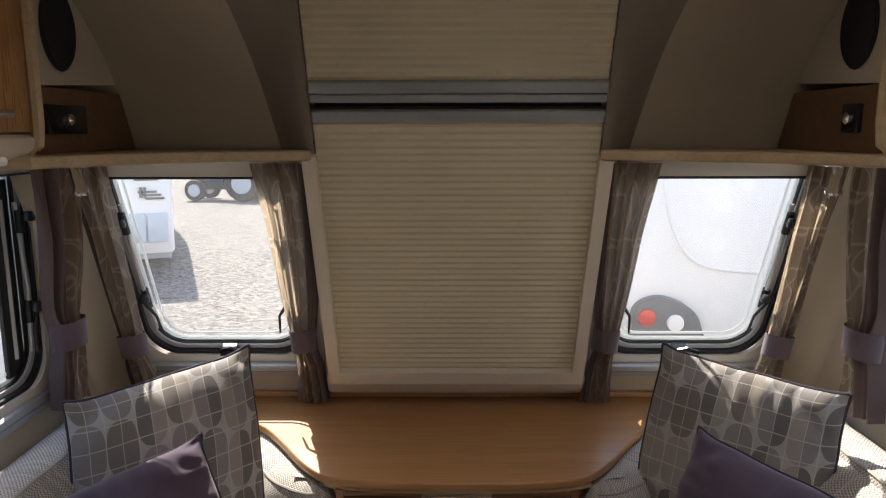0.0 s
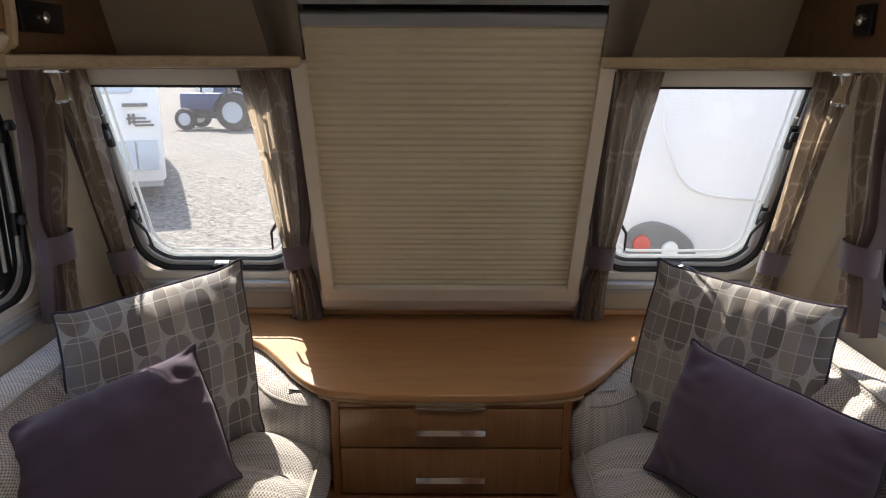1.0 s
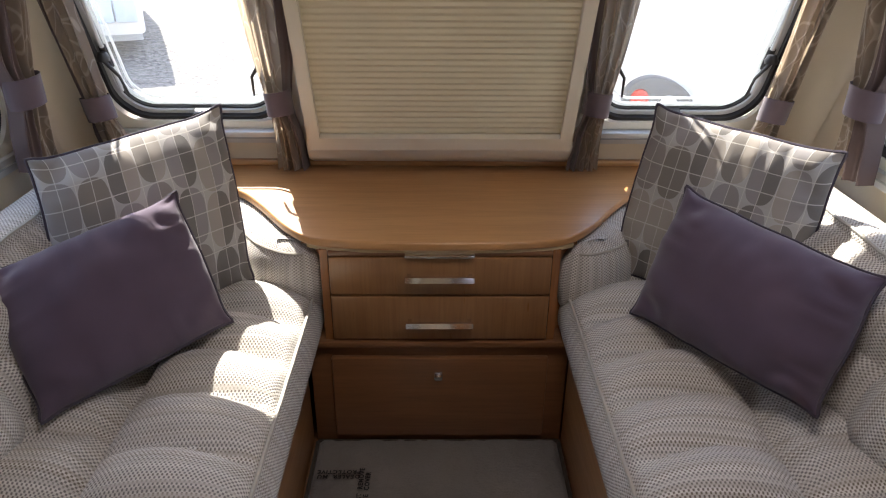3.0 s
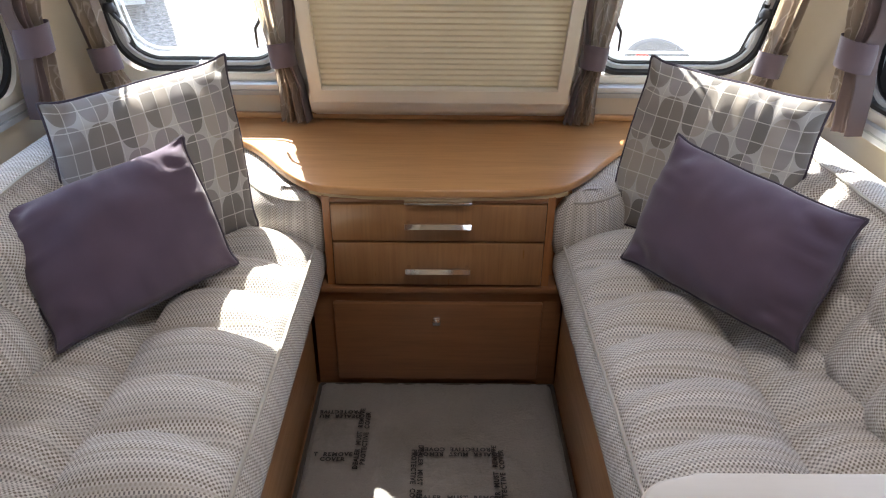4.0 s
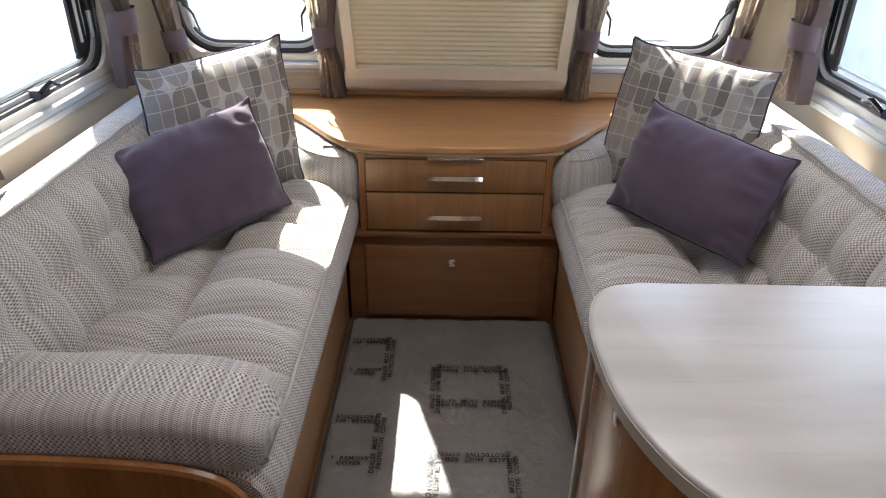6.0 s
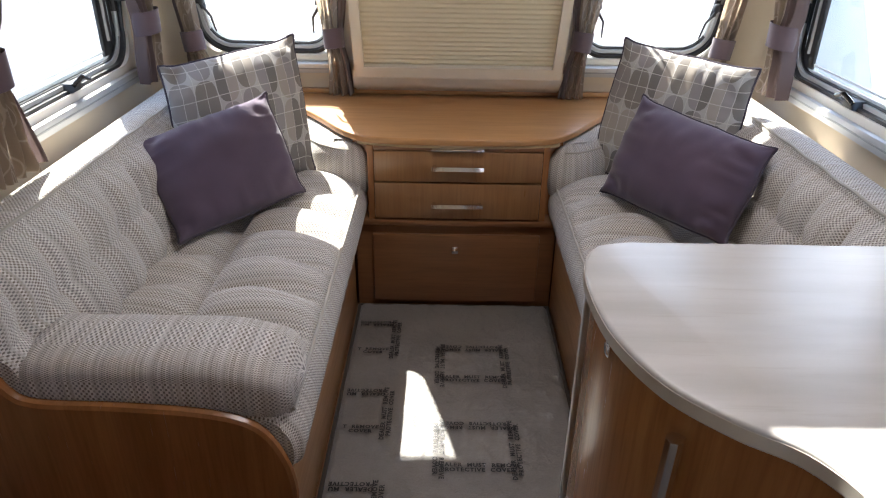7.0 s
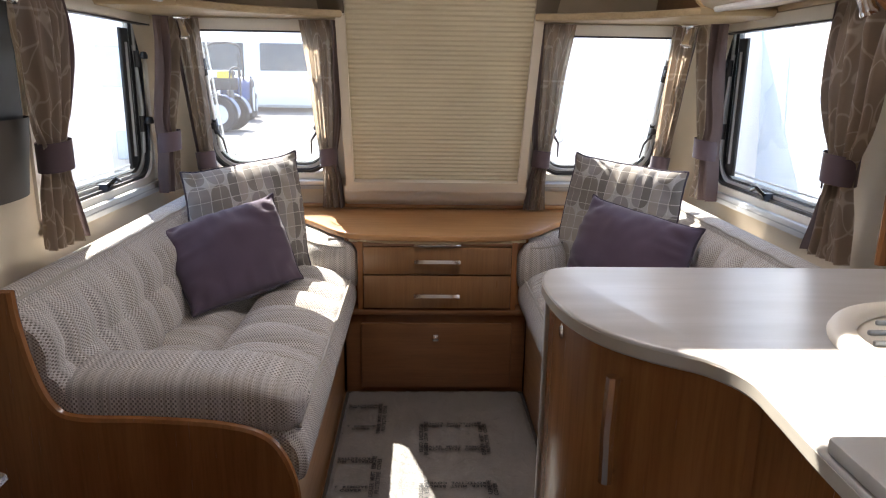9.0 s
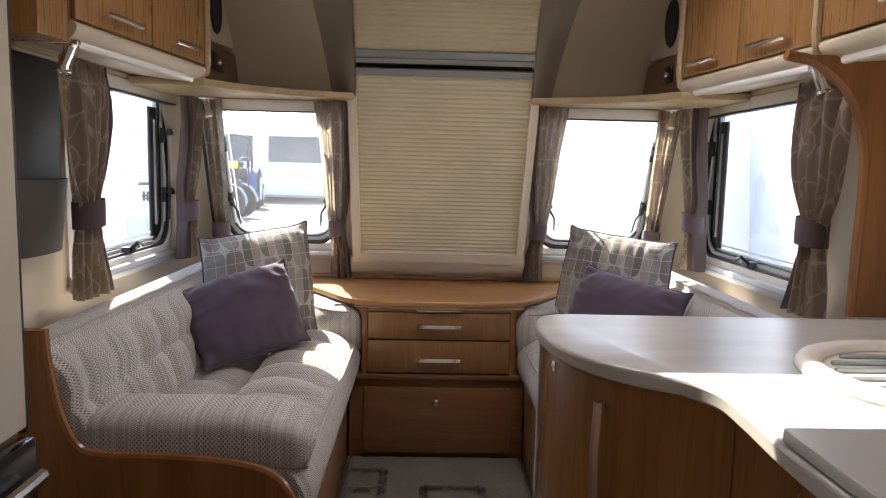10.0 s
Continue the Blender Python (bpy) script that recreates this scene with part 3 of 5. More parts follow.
def window(name, win, put, label, wide=False):
    """A top-hung acrylic window: rubber frame, pane, two stays, catches and an aluminium sill rail."""
    u0, u1, v0, v1 = win
    c = put((u0 + u1) / 2, v0, 0)
    w = thing(name, c, label, "window", kind="structure")
    rr = lambda d, r: hung(u0 + d, u1 - d, v0 + d, v1 - d * 0.4, r)
    part("liner", ring(rr(-0.022, 0.03), rr(0.008, 0.075), -0.010, 0.03, put), M_WHITE, w)
    part("rubber_seal", ring(rr(0.007, 0.10), rr(0.018, 0.095), -0.002, 0.020, put), M_BLACK, w)
    part("window_frame", ring(rr(0.019, 0.095), rr(0.031, 0.088), 0.012, 0.040, put), M_RIM, w, "pale glazing rim")
    part("inner_seal", ring(rr(0.031, 0.088), rr(0.035, 0.085), 0.020, 0.0395, put), M_BLACK, w)
    part("glazing_edge", ring(rr(0.036, 0.085), rr(0.044, 0.078), 0.030, 0.0392, put), M_ACRYLIC, w, "pale double-glazed edge")
    part("pane_lip", ring(rr(0.056, 0.072), rr(0.062, 0.068), 0.034, 0.0394, put), M_ACRYLIC, w, "pale moulded lip of the inner pane")
    part("pane", prism(rr(0.02, 0.06), 0.040, 0.046, put), M_PANE, w, smooth=False)
    part("sill_rail", prism([(u0 - 0.03, v0 - 0.055), (u1 + 0.03, v0 - 0.055), (u1 + 0.03, v0 - 0.014), (u0 - 0.03, v0 - 0.014)], -0.034, -0.011, put, r=0.006), M_STEEL, w, "aluminium blind rail")
    part("rail_groove", prism([(u0 - 0.025, v0 - 0.036), (u1 + 0.025, v0 - 0.036), (u1 + 0.025, v0 - 0.031), (u0 - 0.025, v0 - 0.031)], -0.0355, -0.030, put), M_GREY, w, smooth=False)
    part("blind_cassette", prism([(u0 - 0.03, v1 - 0.032), (u1 + 0.03, v1 - 0.032), (u1 + 0.03, v1 + 0.012), (u0 - 0.03, v1 + 0.012)], -0.045, -0.011, put, r=0.01), M_WHITE, w, "cream blind cassette")
    part("cassette_slot", prism([(u0 - 0.02, v1 - 0.037), (u1 + 0.02, v1 - 0.037), (u1 + 0.02, v1 - 0.032), (u0 - 0.02, v1 - 0.032)], -0.04, -0.011, put), M_BLACK, w, smooth=False)
    if wide:
        part("stay_channel", prism([(u1 - 0.115, v0 + 0.045), (u1 - 0.045, v0 + 0.045), (u1 - 0.045, v1 - 0.05), (u1 - 0.115, v1 - 0.05)], 0.026, 0.0385, put, r=0.003), M_BLACK, w, "black stay channel")
        part("channel_trim", tube([put(u1 - 0.082, v0 + 0.09, 0.024), put(u1 - 0.082, v1 - 0.10, 0.024)], 0.006), M_RIM, w, "pale stay tube")
    for k, u in enumerate((u0 + 0.045, u1 - 0.045)):
        s = 1 if k == 0 else -1
        st = part("stay", tube([put(u, v0 + 0.10, 0.005), put(u, v0 + 0.27, -0.002), put(u, v0 + 0.50, 0.012)], 0.0065), M_STEEL, w, "grey telescopic stay")
        for dz, kr in ((0.21, 1.0), (0.45, 0.8)):
            knob = [(0.004 * kr, 0), (0.017 * kr, 0.002), (0.019 * kr, 0.012), (0.012 * kr, 0.026), (0.003, 0.028)]
            part("knob", merged(spin(knob, Matrix.Translation(put(u, v0 + dz, -0.024)), 12), tube([put(u, v0 + dz - 0.03, 0.002), put(u, v0 + dz + 0.03, 0.002)], 0.011)), M_BLACK, st, "black clamp knob")
        part("lever", tube([put(u, v0 + 0.21, -0.02), put(u + 0.03 * s, v0 + 0.17, -0.03), put(u + 0.036 * s, v0 + 0.11, -0.03)], lambda q: 0.006 - 0.003 * q), M_BLACK, st, "black lever")
    u = (u0 + u1) / 2
    ct = part("catch", prism([(u - 0.03, v0 + 0.012), (u + 0.03, v0 + 0.012), (u + 0.022, v0 + 0.035), (u - 0.022, v0 + 0.035)], -0.02, 0.03, put, r=0.004), M_BLACK, w)
    part("catch_lever", tube([put(u - 0.025, v0 + 0.03, -0.018), put(u + 0.012, v0 + 0.05, -0.03), put(u + 0.05, v0 + 0.036, -0.03)], 0.007), M_GLOSSBLACK, ct)
    return w


window("window_1", FW["left"], on_front, "top-hung acrylic window in the front wall, black seal")
window("window_2", FW["right"], on_front, "top-hung acrylic window in the front wall, black seal")
window("window_3", WINS["left"], side_put(XL, -1), "wide top-hung acrylic side window, black seal", True)
window("window_4", WINS["right"], side_put(XR, 1), "wide top-hung acrylic side window, black seal", True)
rl = thing("roof_light", ((RL[0] + RL[1]) / 2, (RL[2] + RL[3]) / 2, 2.09), "clear roof light let into the ceiling", "roof light", kind="structure")
part("pane", box(RL[0] - 0.03, RL[1] + 0.03, RL[2] - 0.03, RL[3] + 0.03, 2.102, 2.110), M_PANE, rl, smooth=False)


# ---------------------------------------------------------------- the blind
def blind_put(u, v, w):
    """Across, height, and how far the piece stands towards the room."""
    return (u, 2.08 - 0.43 * (v - 0.81) - w * 0.92, v - w * 0.39)


BX0, BX1 = -0.315, 0.385
M_SURROUND = plain("cream moulding", (0.64, 0.56, 0.44), 0.5, var=0.04, fine=200, bump=0.03)
bl = thing("pleated_blind", (0.035, 2.1, 0.76), "cream pleated blind drawn down over the middle window", "blind")
for xa, xb in ((BX0 - 0.035, BX0), (BX1, BX1 + 0.035)):
    part("surround", prism([(xa, 0.805), (xb, 0.805), (xb, 1.462), (xa, 1.462)], -0.10, 0.012, blind_put), M_SURROUND, bl, "cream moulded surround", smooth=False)
part("surround_foot", prism([(BX0 - 0.035, 0.765), (BX1 + 0.035, 0.765), (BX1 + 0.035, 0.805), (BX0 - 0.035, 0.805)], -0.10, 0.012, blind_put), M_SURROUND, bl, "cream moulded foot", smooth=False)
apron = smooth_line([(2.125, 0.775), (2.135, 0.745), (2.17, 0.705), (2.235, 0.675), (2.25, 0.66)], 5)
part("apron", grid(lambda s, t: (BX0 - 0.05 + (BX1 - BX0 + 0.10) * s, *apron[round(t * 20)]), 1, 20), M_WHITE, bl, "cream curved apron")


def pleats(z0, z1, n, x0, x1):
    def f(s, t):
        k = t * n
        tri = abs((k % 1.0) - 0.5) * 2
        return blind_put(x0 + (x1 - x0) * s, z0 + (z1 - z0) * t, -0.010 + 0.0036 * (1 - tri) + 0.0006 * math.sin(9 * s + 1.7 * k))
    return grid(f, 6, n * 4)


M_BLIND = plain("cream pleated cloth", (0.60, 0.52, 0.36), 0.8, var=0.05, fine=300, bump=0.1)
lower = part("lower_pleats", pleats(0.806, 1.542, 42, BX0, BX1), M_BLIND, bl, angle=20)
part("bottom_bar", prism([(BX0, 1.541), (BX1, 1.541), (BX1, 1.567), (BX0, 1.567)], -0.015, 0.004, blind_put, r=0.004), M_GREY, bl, "grey end bar")
# The gap's darkness is put in as a black strip behind the rails.
part("gap_shade", prism([(BX0, 1.56), (BX1, 1.56), (BX1, 1.60), (BX0, 1.60)], -0.07, -0.05, blind_put), M_BLACK, bl, "black strip standing in for the shaded gap", smooth=False)
for a, b, dd in ((1.586, 1.606, 0.006), (1.608, 1.634, 0.010)):
    part("cross_rail", prism([(BX0, a), (BX1, a), (BX1, b), (BX0, b)], -0.02, dd, blind_put, r=0.006), M_GREY, bl, "grey aluminium cross rail")
part("upper_pleats", pleats(1.634, 2.05, 24, BX0, BX1), M_BLIND, bl, angle=20)
part("backing", prism([(BX0 - 0.1, 0.76), (BX1 + 0.1, 0.76), (BX1 + 0.1, 2.08), (BX0 - 0.1, 2.08)], -0.12, -0.102, blind_put), M_WHITE, bl, smooth=False)


# ---------------------------------------------------------------- shelf, lockers
def mx(x):
    return 2 * MID - x


edge = smooth_line([(-0.325, 1.785), (-0.45, 1.745), (-0.60, 1.665), (-0.72, 1.56), (-0.80, 1.43)], 4)
for name, g in (("west", lambda x: x), ("east", mx)):
    poly = [(g(x), y) for x, y in edge] + [(g(-1.09), 1.43), (g(-1.09), 1.88), (g(-0.325), 1.88)]
    sh = thing("front_shelf", (g(-0.6), 1.7, 1.445), "pale ash shelf above a front window", "shelf", "front shelves")
    part("board", prism(poly, 1.447, 1.474, r=0.008), M_PALEWOOD, sh)
    part("lipping", prism([(g(x + 0.001), y - 0.003) for x, y in edge] + [(g(x), y + 0.008) for x, y in reversed(edge)], 1.452, 1.469), M_PALEWOOD, sh, "ash edge lipping")


def bar_handle(parent, a, b, off, m=M_CHROME, r=0.0075):
    """A flat chrome bar on two feet, from a to b, standing off by off."""
    a, b, off = Vector(a), Vector(b), Vector(off)
    d = (b - a).normalized()
    h = part("handle", tube([a + off - d * 0.012, a + off, (a + b) / 2 + off * 1.15, b + off, b + off + d * 0.012], r, 8), m, parent, "chrome bar handle")
    for p in (a, b):
        part("foot", tube([p, p + off], 0.0045, 8), m, h)
    return h


def splay(lk, wall, y_far, rate, depth):
    """Draws the front of a locker back towards the wall as it runs down the van."""
    for p in [lk] + list(lk.children_recursive):
        if p.type == "MESH":
            for v in p.data.vertices:
                v.co.x = wall + (v.co.x - wall) * (1 - rate * (y_far - v.co.y) / depth)


def locker(g, s, ys, label, x_face=-0.80, zb=1.515, rate=0.105):
    lk = thing("roof_locker", (g(-0.95), (ys[0] + ys[-1]) / 2, 1.47), label, "locker", "roof lockers")
    a, b = sorted((g(-1.09), g(x_face - 0.02)))
    part("body", box(a, b, ys[0], ys[-1], zb - 0.01, 1.955, 0.004), M_LOCKER, lk)
    prof = smooth_line([(x_face - 0.012, zb + 0.0), (x_face + 0.004, zb - 0.012), (x_face - 0.015, zb - 0.038), (x_face - 0.08, zb - 0.052), (-1.08, zb - 0.03)], 5)
    prof = [(g(x), z) for x, z in prof] + [(g(-1.08), zb)]
    part("light_pelmet", prism(prof, ys[0] + 0.002, ys[-1] - 0.002, lambda p, q, h: (p, h, q)), M_PELMET, lk, "cream curved light pelmet")
    part("strip_light", tube([(g(x_face - 0.03), ys[0] + 0.04, zb - 0.050), (g(x_face - 0.03), ys[-1] - 0.06, zb - 0.050)], 0.011), M_TUBE, lk, "white unlit light tube")
    part("end_trim", tube([(g(x_face + 0.002), ys[-1], 1.95), (g(x_face + 0.004), ys[-1], zb + 0.02), (g(x_face), ys[-1], zb - 0.02), (g(x_face - 0.03), ys[-1], zb - 0.045)], 0.012), M_PALEWOOD, lk, "pale edge trim")
    for y0, y1 in zip(ys, ys[1:]):
        a, b = sorted((g(x_face - 0.018), g(x_face)))
        d = part("door", box(a, b, y0 + 0.004, y1 - 0.004, zb + 0.004, 1.94, 0.004), M_LOCKER, lk)
        yc = (y0 + y1) / 2
        bar_handle(d, (g(x_face), yc - 0.075, zb + 0.038), (g(x_face), yc + 0.075, zb + 0.038), (s * 0.028, 0, 0))
    part("end_board", box(*sorted((g(-1.092), g(x_face - 0.016))), ys[0] - 0.12, ys[0] - 0.001, zb - 0.055, 1.95, 0.012), M_LOCKER, lk, "walnut end board")
    splay(lk, g(-1.092), ys[-1], rate, 1.092 + x_face)
    return lk


locker(lambda x: x, 1, (0.70, 1.08, 1.455), "walnut roof locker with two doors over a side window")
locker(mx, -1, (0.735, 1.09, 1.45), "walnut roof locker with two doors over a side window")
locker(mx, -1, (-0.70, -0.06, 0.60), "walnut kitchen locker deeper than its neighbour", x_face=-0.81, zb=1.50, rate=0.04)


def end_panel(g, s, label, switch):
    """Panel with a loudspeaker between locker and front wall."""
    e = thing("speaker_panel", (g(-0.80), 1.66, 1.476), label, "wall panel", "speaker panels")
    up = [(1.452, 1.61)] + [(y, z) for y, z in PROFILE if 1.61 < z < 1.95 and y > 1.46] + [(1.452, 1.955)]
    low = [(1.452, 1.476), (1.885, 1.476), (1.835, 1.575), (1.82, 1.61), (1.452, 1.61)]
    put = lambda p, q, h: (g(-0.812 + h), p, q)
    part("upper_board", prism(up + [], 0, 0.012, put), M_PANEL, e, "beige upper board", smooth=False)
    part("lower_board", prism(low, 0, 0.014, put), M_DEEPWOOD, e, "dark walnut lower board", smooth=False)
    sp = part("speaker", spin([(0.0, 0.0), (0.076, 0.0), (0.08, 0.004), (0.074, 0.010), (0.06, 0.007), (0.0, 0.010)], Matrix.Translation((g(-0.80), 1.56, 1.73)) @ Matrix.Diagonal((1, 0.8, 1.08, 1)) @ pose(0, 0, 0, 0, 90 * s, 0), 28), M_MESHBLACK, e, "black oval loudspeaker")
    y0, y1 = switch
    a, b = sorted((g(-0.80), g(-0.786)))
    k = part("socket_plate", box(a, b, y0, y1, 1.515, 1.575, 0.004), M_GLOSSBLACK, e, "black socket plate")
    part("dial", spin([(0.012, 0), (0.012, 0.006), (0.008, 0.01), (0.0, 0.011)], Matrix.Translation((g(-0.786), (y0 + y1) / 2, 1.545)) @ pose(0, 0, 0, 0, 90 * s, 0), 12), M_CHROME, k)


end_panel(lambda x: x, 1, "beige and dark walnut panel with a loudspeaker", (1.475, 1.63))
end_panel(mx, -1, "beige and dark walnut panel with a loudspeaker", (1.52, 1.58))

# ---------------------------------------------------------------- chest of drawers
CX0, CX1, CF = -0.272, 0.342, 1.700
ch = thing("chest_of_drawers", (MID, 1.98, 0), "walnut front chest with two drawers and a lower flap", "chest")
part("carcass", merged(box(CX0, CX0 + 0.02, CF - 0.004, 2.26, 0.34, 0.627), box(CX1 - 0.02, CX1, CF - 0.004, 2.26, 0.34, 0.627), box(CX0 + 0.02, CX1 - 0.02, CF + 0.02, 2.26, 0.34, 0.627)), M_OAK_Z, ch, smooth=False)
part("side_filler", box(CX0 - 0.055, CX0 - 0.001, CF + 0.05, 2.2, 0.36, 0.632), M_OAK_Z, ch, smooth=False)
part("side_filler", box(CX1 + 0.001, CX1 + 0.05, CF + 0.05, 2.2, 0.36, 0.632), M_OAK_Z, ch, smooth=False)
part("ledge", box(CX0 - 0.04, CX1 + 0.04, CF - 0.018, 2.2, 0.338, 0.358, 0.004), M_DARKWOOD, ch, "dark ledge under the drawers")
part("plinth", box(CX0 - 0.05, CX1 + 0.045, CF + 0.004, 2.2, 0.0, 0.338, 0.002), M_DARKWOOD, ch, "dark walnut plinth")
fl = part("flap", box(-0.262, 0.332, CF - 0.012, CF + 0.006, 0.03, 0.300, 0.004), M_DARKWOOD, ch, "dark walnut drop flap")
lk = part("lock", merged(box(0.019, 0.043, CF - 0.018, CF - 0.010, 0.228, 0.256, 0.004), spin([(0.010, 0), (0.011, 0.006), (0.004, 0.010), (0, 0.010)], Matrix.Translation((0.031, CF - 0.017, 0.244)) @ pose(0, 0, 0, 90), 14)), M_CHROME, fl, "chrome push lock")
for z0, z1 in ((0.503, 0.610), (0.366, 0.497)):
    d = part("drawer", box(CX0 + 0.023, CX1 - 0.023, CF - 0.016, CF + 0.018, z0, z1, 0.003), M_DRAWER, ch)
    zh = 0.560 if z0 > 0.45 else 0.424
    h = part("handle", prism([(CF - 0.047, zh - 0.0065), (CF - 0.035, zh - 0.0065), (CF - 0.033, zh + 0.0065), (CF - 0.042, zh + 0.0065)], -0.055, 0.122, lambda a, b, h: (h, a, b), r=0.002), M_CHROME, d, "flat chrome handle")
    for x in (-0.045, 0.112):
        part("foot", box(x - 0.005, x + 0.005, CF - 0.035, CF - 0.014, zh - 0.005, zh + 0.005), M_CHROME, h)
sl = part("pull_out_top", box(CX0 + 0.022, CX1 - 0.022, CF - 0.012, CF + 0.015, 0.614, 0.626, 0.002), M_DARKWOOD, ch, "dark edge of a pull-out table")
part("handle", box(-0.055, 0.122, CF - 0.032, CF - 0.010, 0.6165, 0.6235, 0.002), M_CHROME, sl, "flat chrome pull")

half = smooth_line([(MID - 0.0, 1.672), (-0.15, 1.678), (-0.265, 1.695), (-0.325, 1.728), (-0.385, 1.795), (-0.455, 1.90), (-0.53, 2.0), (-0.60, 2.052), (-0.68, 2.075)], 4)
outline = half + [(-1.07, 2.08), (-1.07, 2.262), (mx(-1.07), 2.262), (mx(-1.07), 2.08)] + [(mx(x), y) for x, y in reversed(half[1:])]
part("top", prism(outline, 0.634, 0.658, r=0.006, seg=3), M_OAK_X, ch, "light oak top with a shaped edge")
part("under_lip", prism([(x, y + 0.02) for x, y in smooth_line([(CX0 - 0.035, 1.70), (CX0 + 0.05, 1.672), (MID, 1.662), (CX1 - 0.05, 1.672), (CX1 + 0.035, 1.70)], 3)] + [(CX1 + 0.035, 1.78), (CX0 - 0.035, 1.78)], 0.624, 0.634), M_PALEWOOD, ch, "pale moulding", smooth=False)
part("back_lip", box(-1.05, mx(-1.05), 2.235, 2.258, 0.658, 0.676, 0.004), M_OAK_X, ch)


# ---------------------------------------------------------------- sofas
def quilt(a, period, depth):
    """Soft bulge between seams."""
    f = (a / period) % 1.0
    return depth * (1 - (2 * abs(f - 0.5)) ** 2.1)


def arc_uv(pts):
    acc, out = 0.0, [0.0]
    for p, q in zip(pts, pts[1:]):
        acc += math.dist(p, q)
        out.append(acc)
    return out


def swept(profile, y0, y1, ny, bulge):
    """A cushion swept along y: profile of (x, z), pushed along its normal by bulge(arc, y)."""
    n = len(profile) - 1
    arc = arc_uv(profile)
    nor = []
    for i in range(n + 1):
        a, b = profile[max(0, i - 1)], profile[min(n, i + 1)]
        d = Vector((b[0] - a[0], b[1] - a[1])).normalized()
        nor.append((-d.y, d.x))

    def f(s, t):
        i = round(t * n)
        y = y0 + (y1 - y0) * s
        k = bulge(arc[i], arc[n], y)
        e = min(s, 1 - s) * (y1 - y0)
        k -= 0.016 * (1 - sstep(0, 0.03, e))
        return (profile[i][0] + nor[i][0] * k, y, profile[i][1] + nor[i][1] * k)
    bm = grid(f, ny, n, lambda s, t: (arc[round(t * n)], (y1 - y0) * s))
    lay = bm.loops.layers.uv.active
    bm.verts.ensure_lookup_table()
    for base in (0, ny * (n + 1)):
        face = bm.faces.new([bm.verts[base + j] for j in range(n + 1)])
        for lp in face.loops:
            lp[lay].uv = (lp.vert.co.z, lp.vert.co.x)
    bmesh.ops.recalc_face_normals(bm, faces=bm.faces[:])
    return bm


def sofa(g, s, xe, xb, y_end, label):
    so = thing("sofa", (g(-0.7), 1.2, 0), label, "sofa", "lounge sofas")
    a, b = sorted((g(-1.09), xb))
    part("base_front", box(a, b, y_end + 0.02, 1.699, 0.0, 0.36, 0.003), M_OAK_Y, so, "oak base panel")
    q = lambda x: xe + s * (x + 0.295)
    # seat: from the back, over the front roll, down the face
    pr = smooth_line([(-1.0, 0.475), (-0.80, 0.478), (-0.62, 0.478), (-0.45, 0.483), (-0.35, 0.482), (-0.308, 0.474), (-0.285, 0.447), (-0.276, 0.40), (-0.286, 0.355), (-0.32, 0.335)], 5)
    pr = [(q(x), z) for x, z in pr]
    if s < 0:
        pr = pr[::-1]

    def seat_bulge(arc, total, y):
        d = arc if s > 0 else total - arc
        x = -1.0 + d
        yy = y - 0.03 * math.sin(x * 9)
        front = max(0.0, 1 - ((d - 0.54) / 0.155) ** 4)
        rear = max(0.0, 1 - ((d - 0.255) / 0.115) ** 4)
        k = quilt(yy, 0.158, 0.041) * front + quilt(yy + 0.079, 0.158, 0.030) * rear - 0.006
        k -= 0.026 * math.exp(-((x + 0.625) / 0.022) ** 2)
        k += 0.016 * math.exp(-((x + 0.47) / 0.10) ** 2)
        return k
    part("seat_cushion", swept(pr, y_end + 0.003, 1.93, 150, seat_bulge), M_WEAVE, so)
    part("seat_core", box(*sorted((q(-1.0), q(-0.325))), y_end + 0.012, 1.90, 0.34, 0.425, 0.02), M_PIPE, so, "cream cushion core")
    part("seat_piping", tube([(q(-0.302), y_end + 0.05 + i * (1.85 - y_end) / 40, 0.4725 + 0.001 * math.sin(i * 1.9)) for i in range(41)], 0.0045, 6), M_PIPE, so, "cream seat piping")
    pb = smooth_line([(-0.775, 0.44), (-0.79, 0.52), (-0.815, 0.60), (-0.845, 0.69), (-0.868, 0.755), (-0.90, 0.782), (-0.95, 0.778), (-1.02, 0.745), (-1.085, 0.70)], 5)
    pb = [(g(x), z) for x, z in pb]
    pb = pb[::-1] if s > 0 else pb

    def back_bulge(arc, total, y):
        d = total - arc if s > 0 else arc
        face = sstep(0.02, 0.08, d) * (1 - sstep(0.26, 0.33, d))
        k = quilt(y, 0.150, 0.034) * face
        k -= 0.018 * math.exp(-((d - 0.19) / 0.02) ** 2)
        k -= 0.012 * math.exp(-((d - 0.335) / 0.010) ** 2)
        return k
    part("backrest", swept(pb, y_end + 0.002, 2.02, 150, back_bulge), M_WEAVE, so)
    part("back_piping", tube([(g(-0.884), y_end + 0.03 + i * (1.97 - y_end) / 40, 0.775 + 0.002 * math.sin(i * 1.3)) for i in range(41)], 0.0045, 6), M_PIPE, so, "cream back piping")
    # bolster along the front wall, swinging forward to the chest
    line = smooth_line([(-0.278, 1.76), (-0.292, 1.722), (-0.35, 1.712), (-0.44, 1.755), (-0.51, 1.84), (-0.60, 1.895), (-0.75, 1.925), (-1.05, 1.93)], 8)
    prof = smooth_line([(0.0, 0.44), (-0.012, 0.50), (-0.006, 0.565), (0.012, 0.602), (0.035, 0.618), (0.07, 0.626), (0.118, 0.626)], 4)
    run, rise = arc_uv(line), arc_uv(prof)
    nl, npf = len(line) - 1, len(prof) - 1

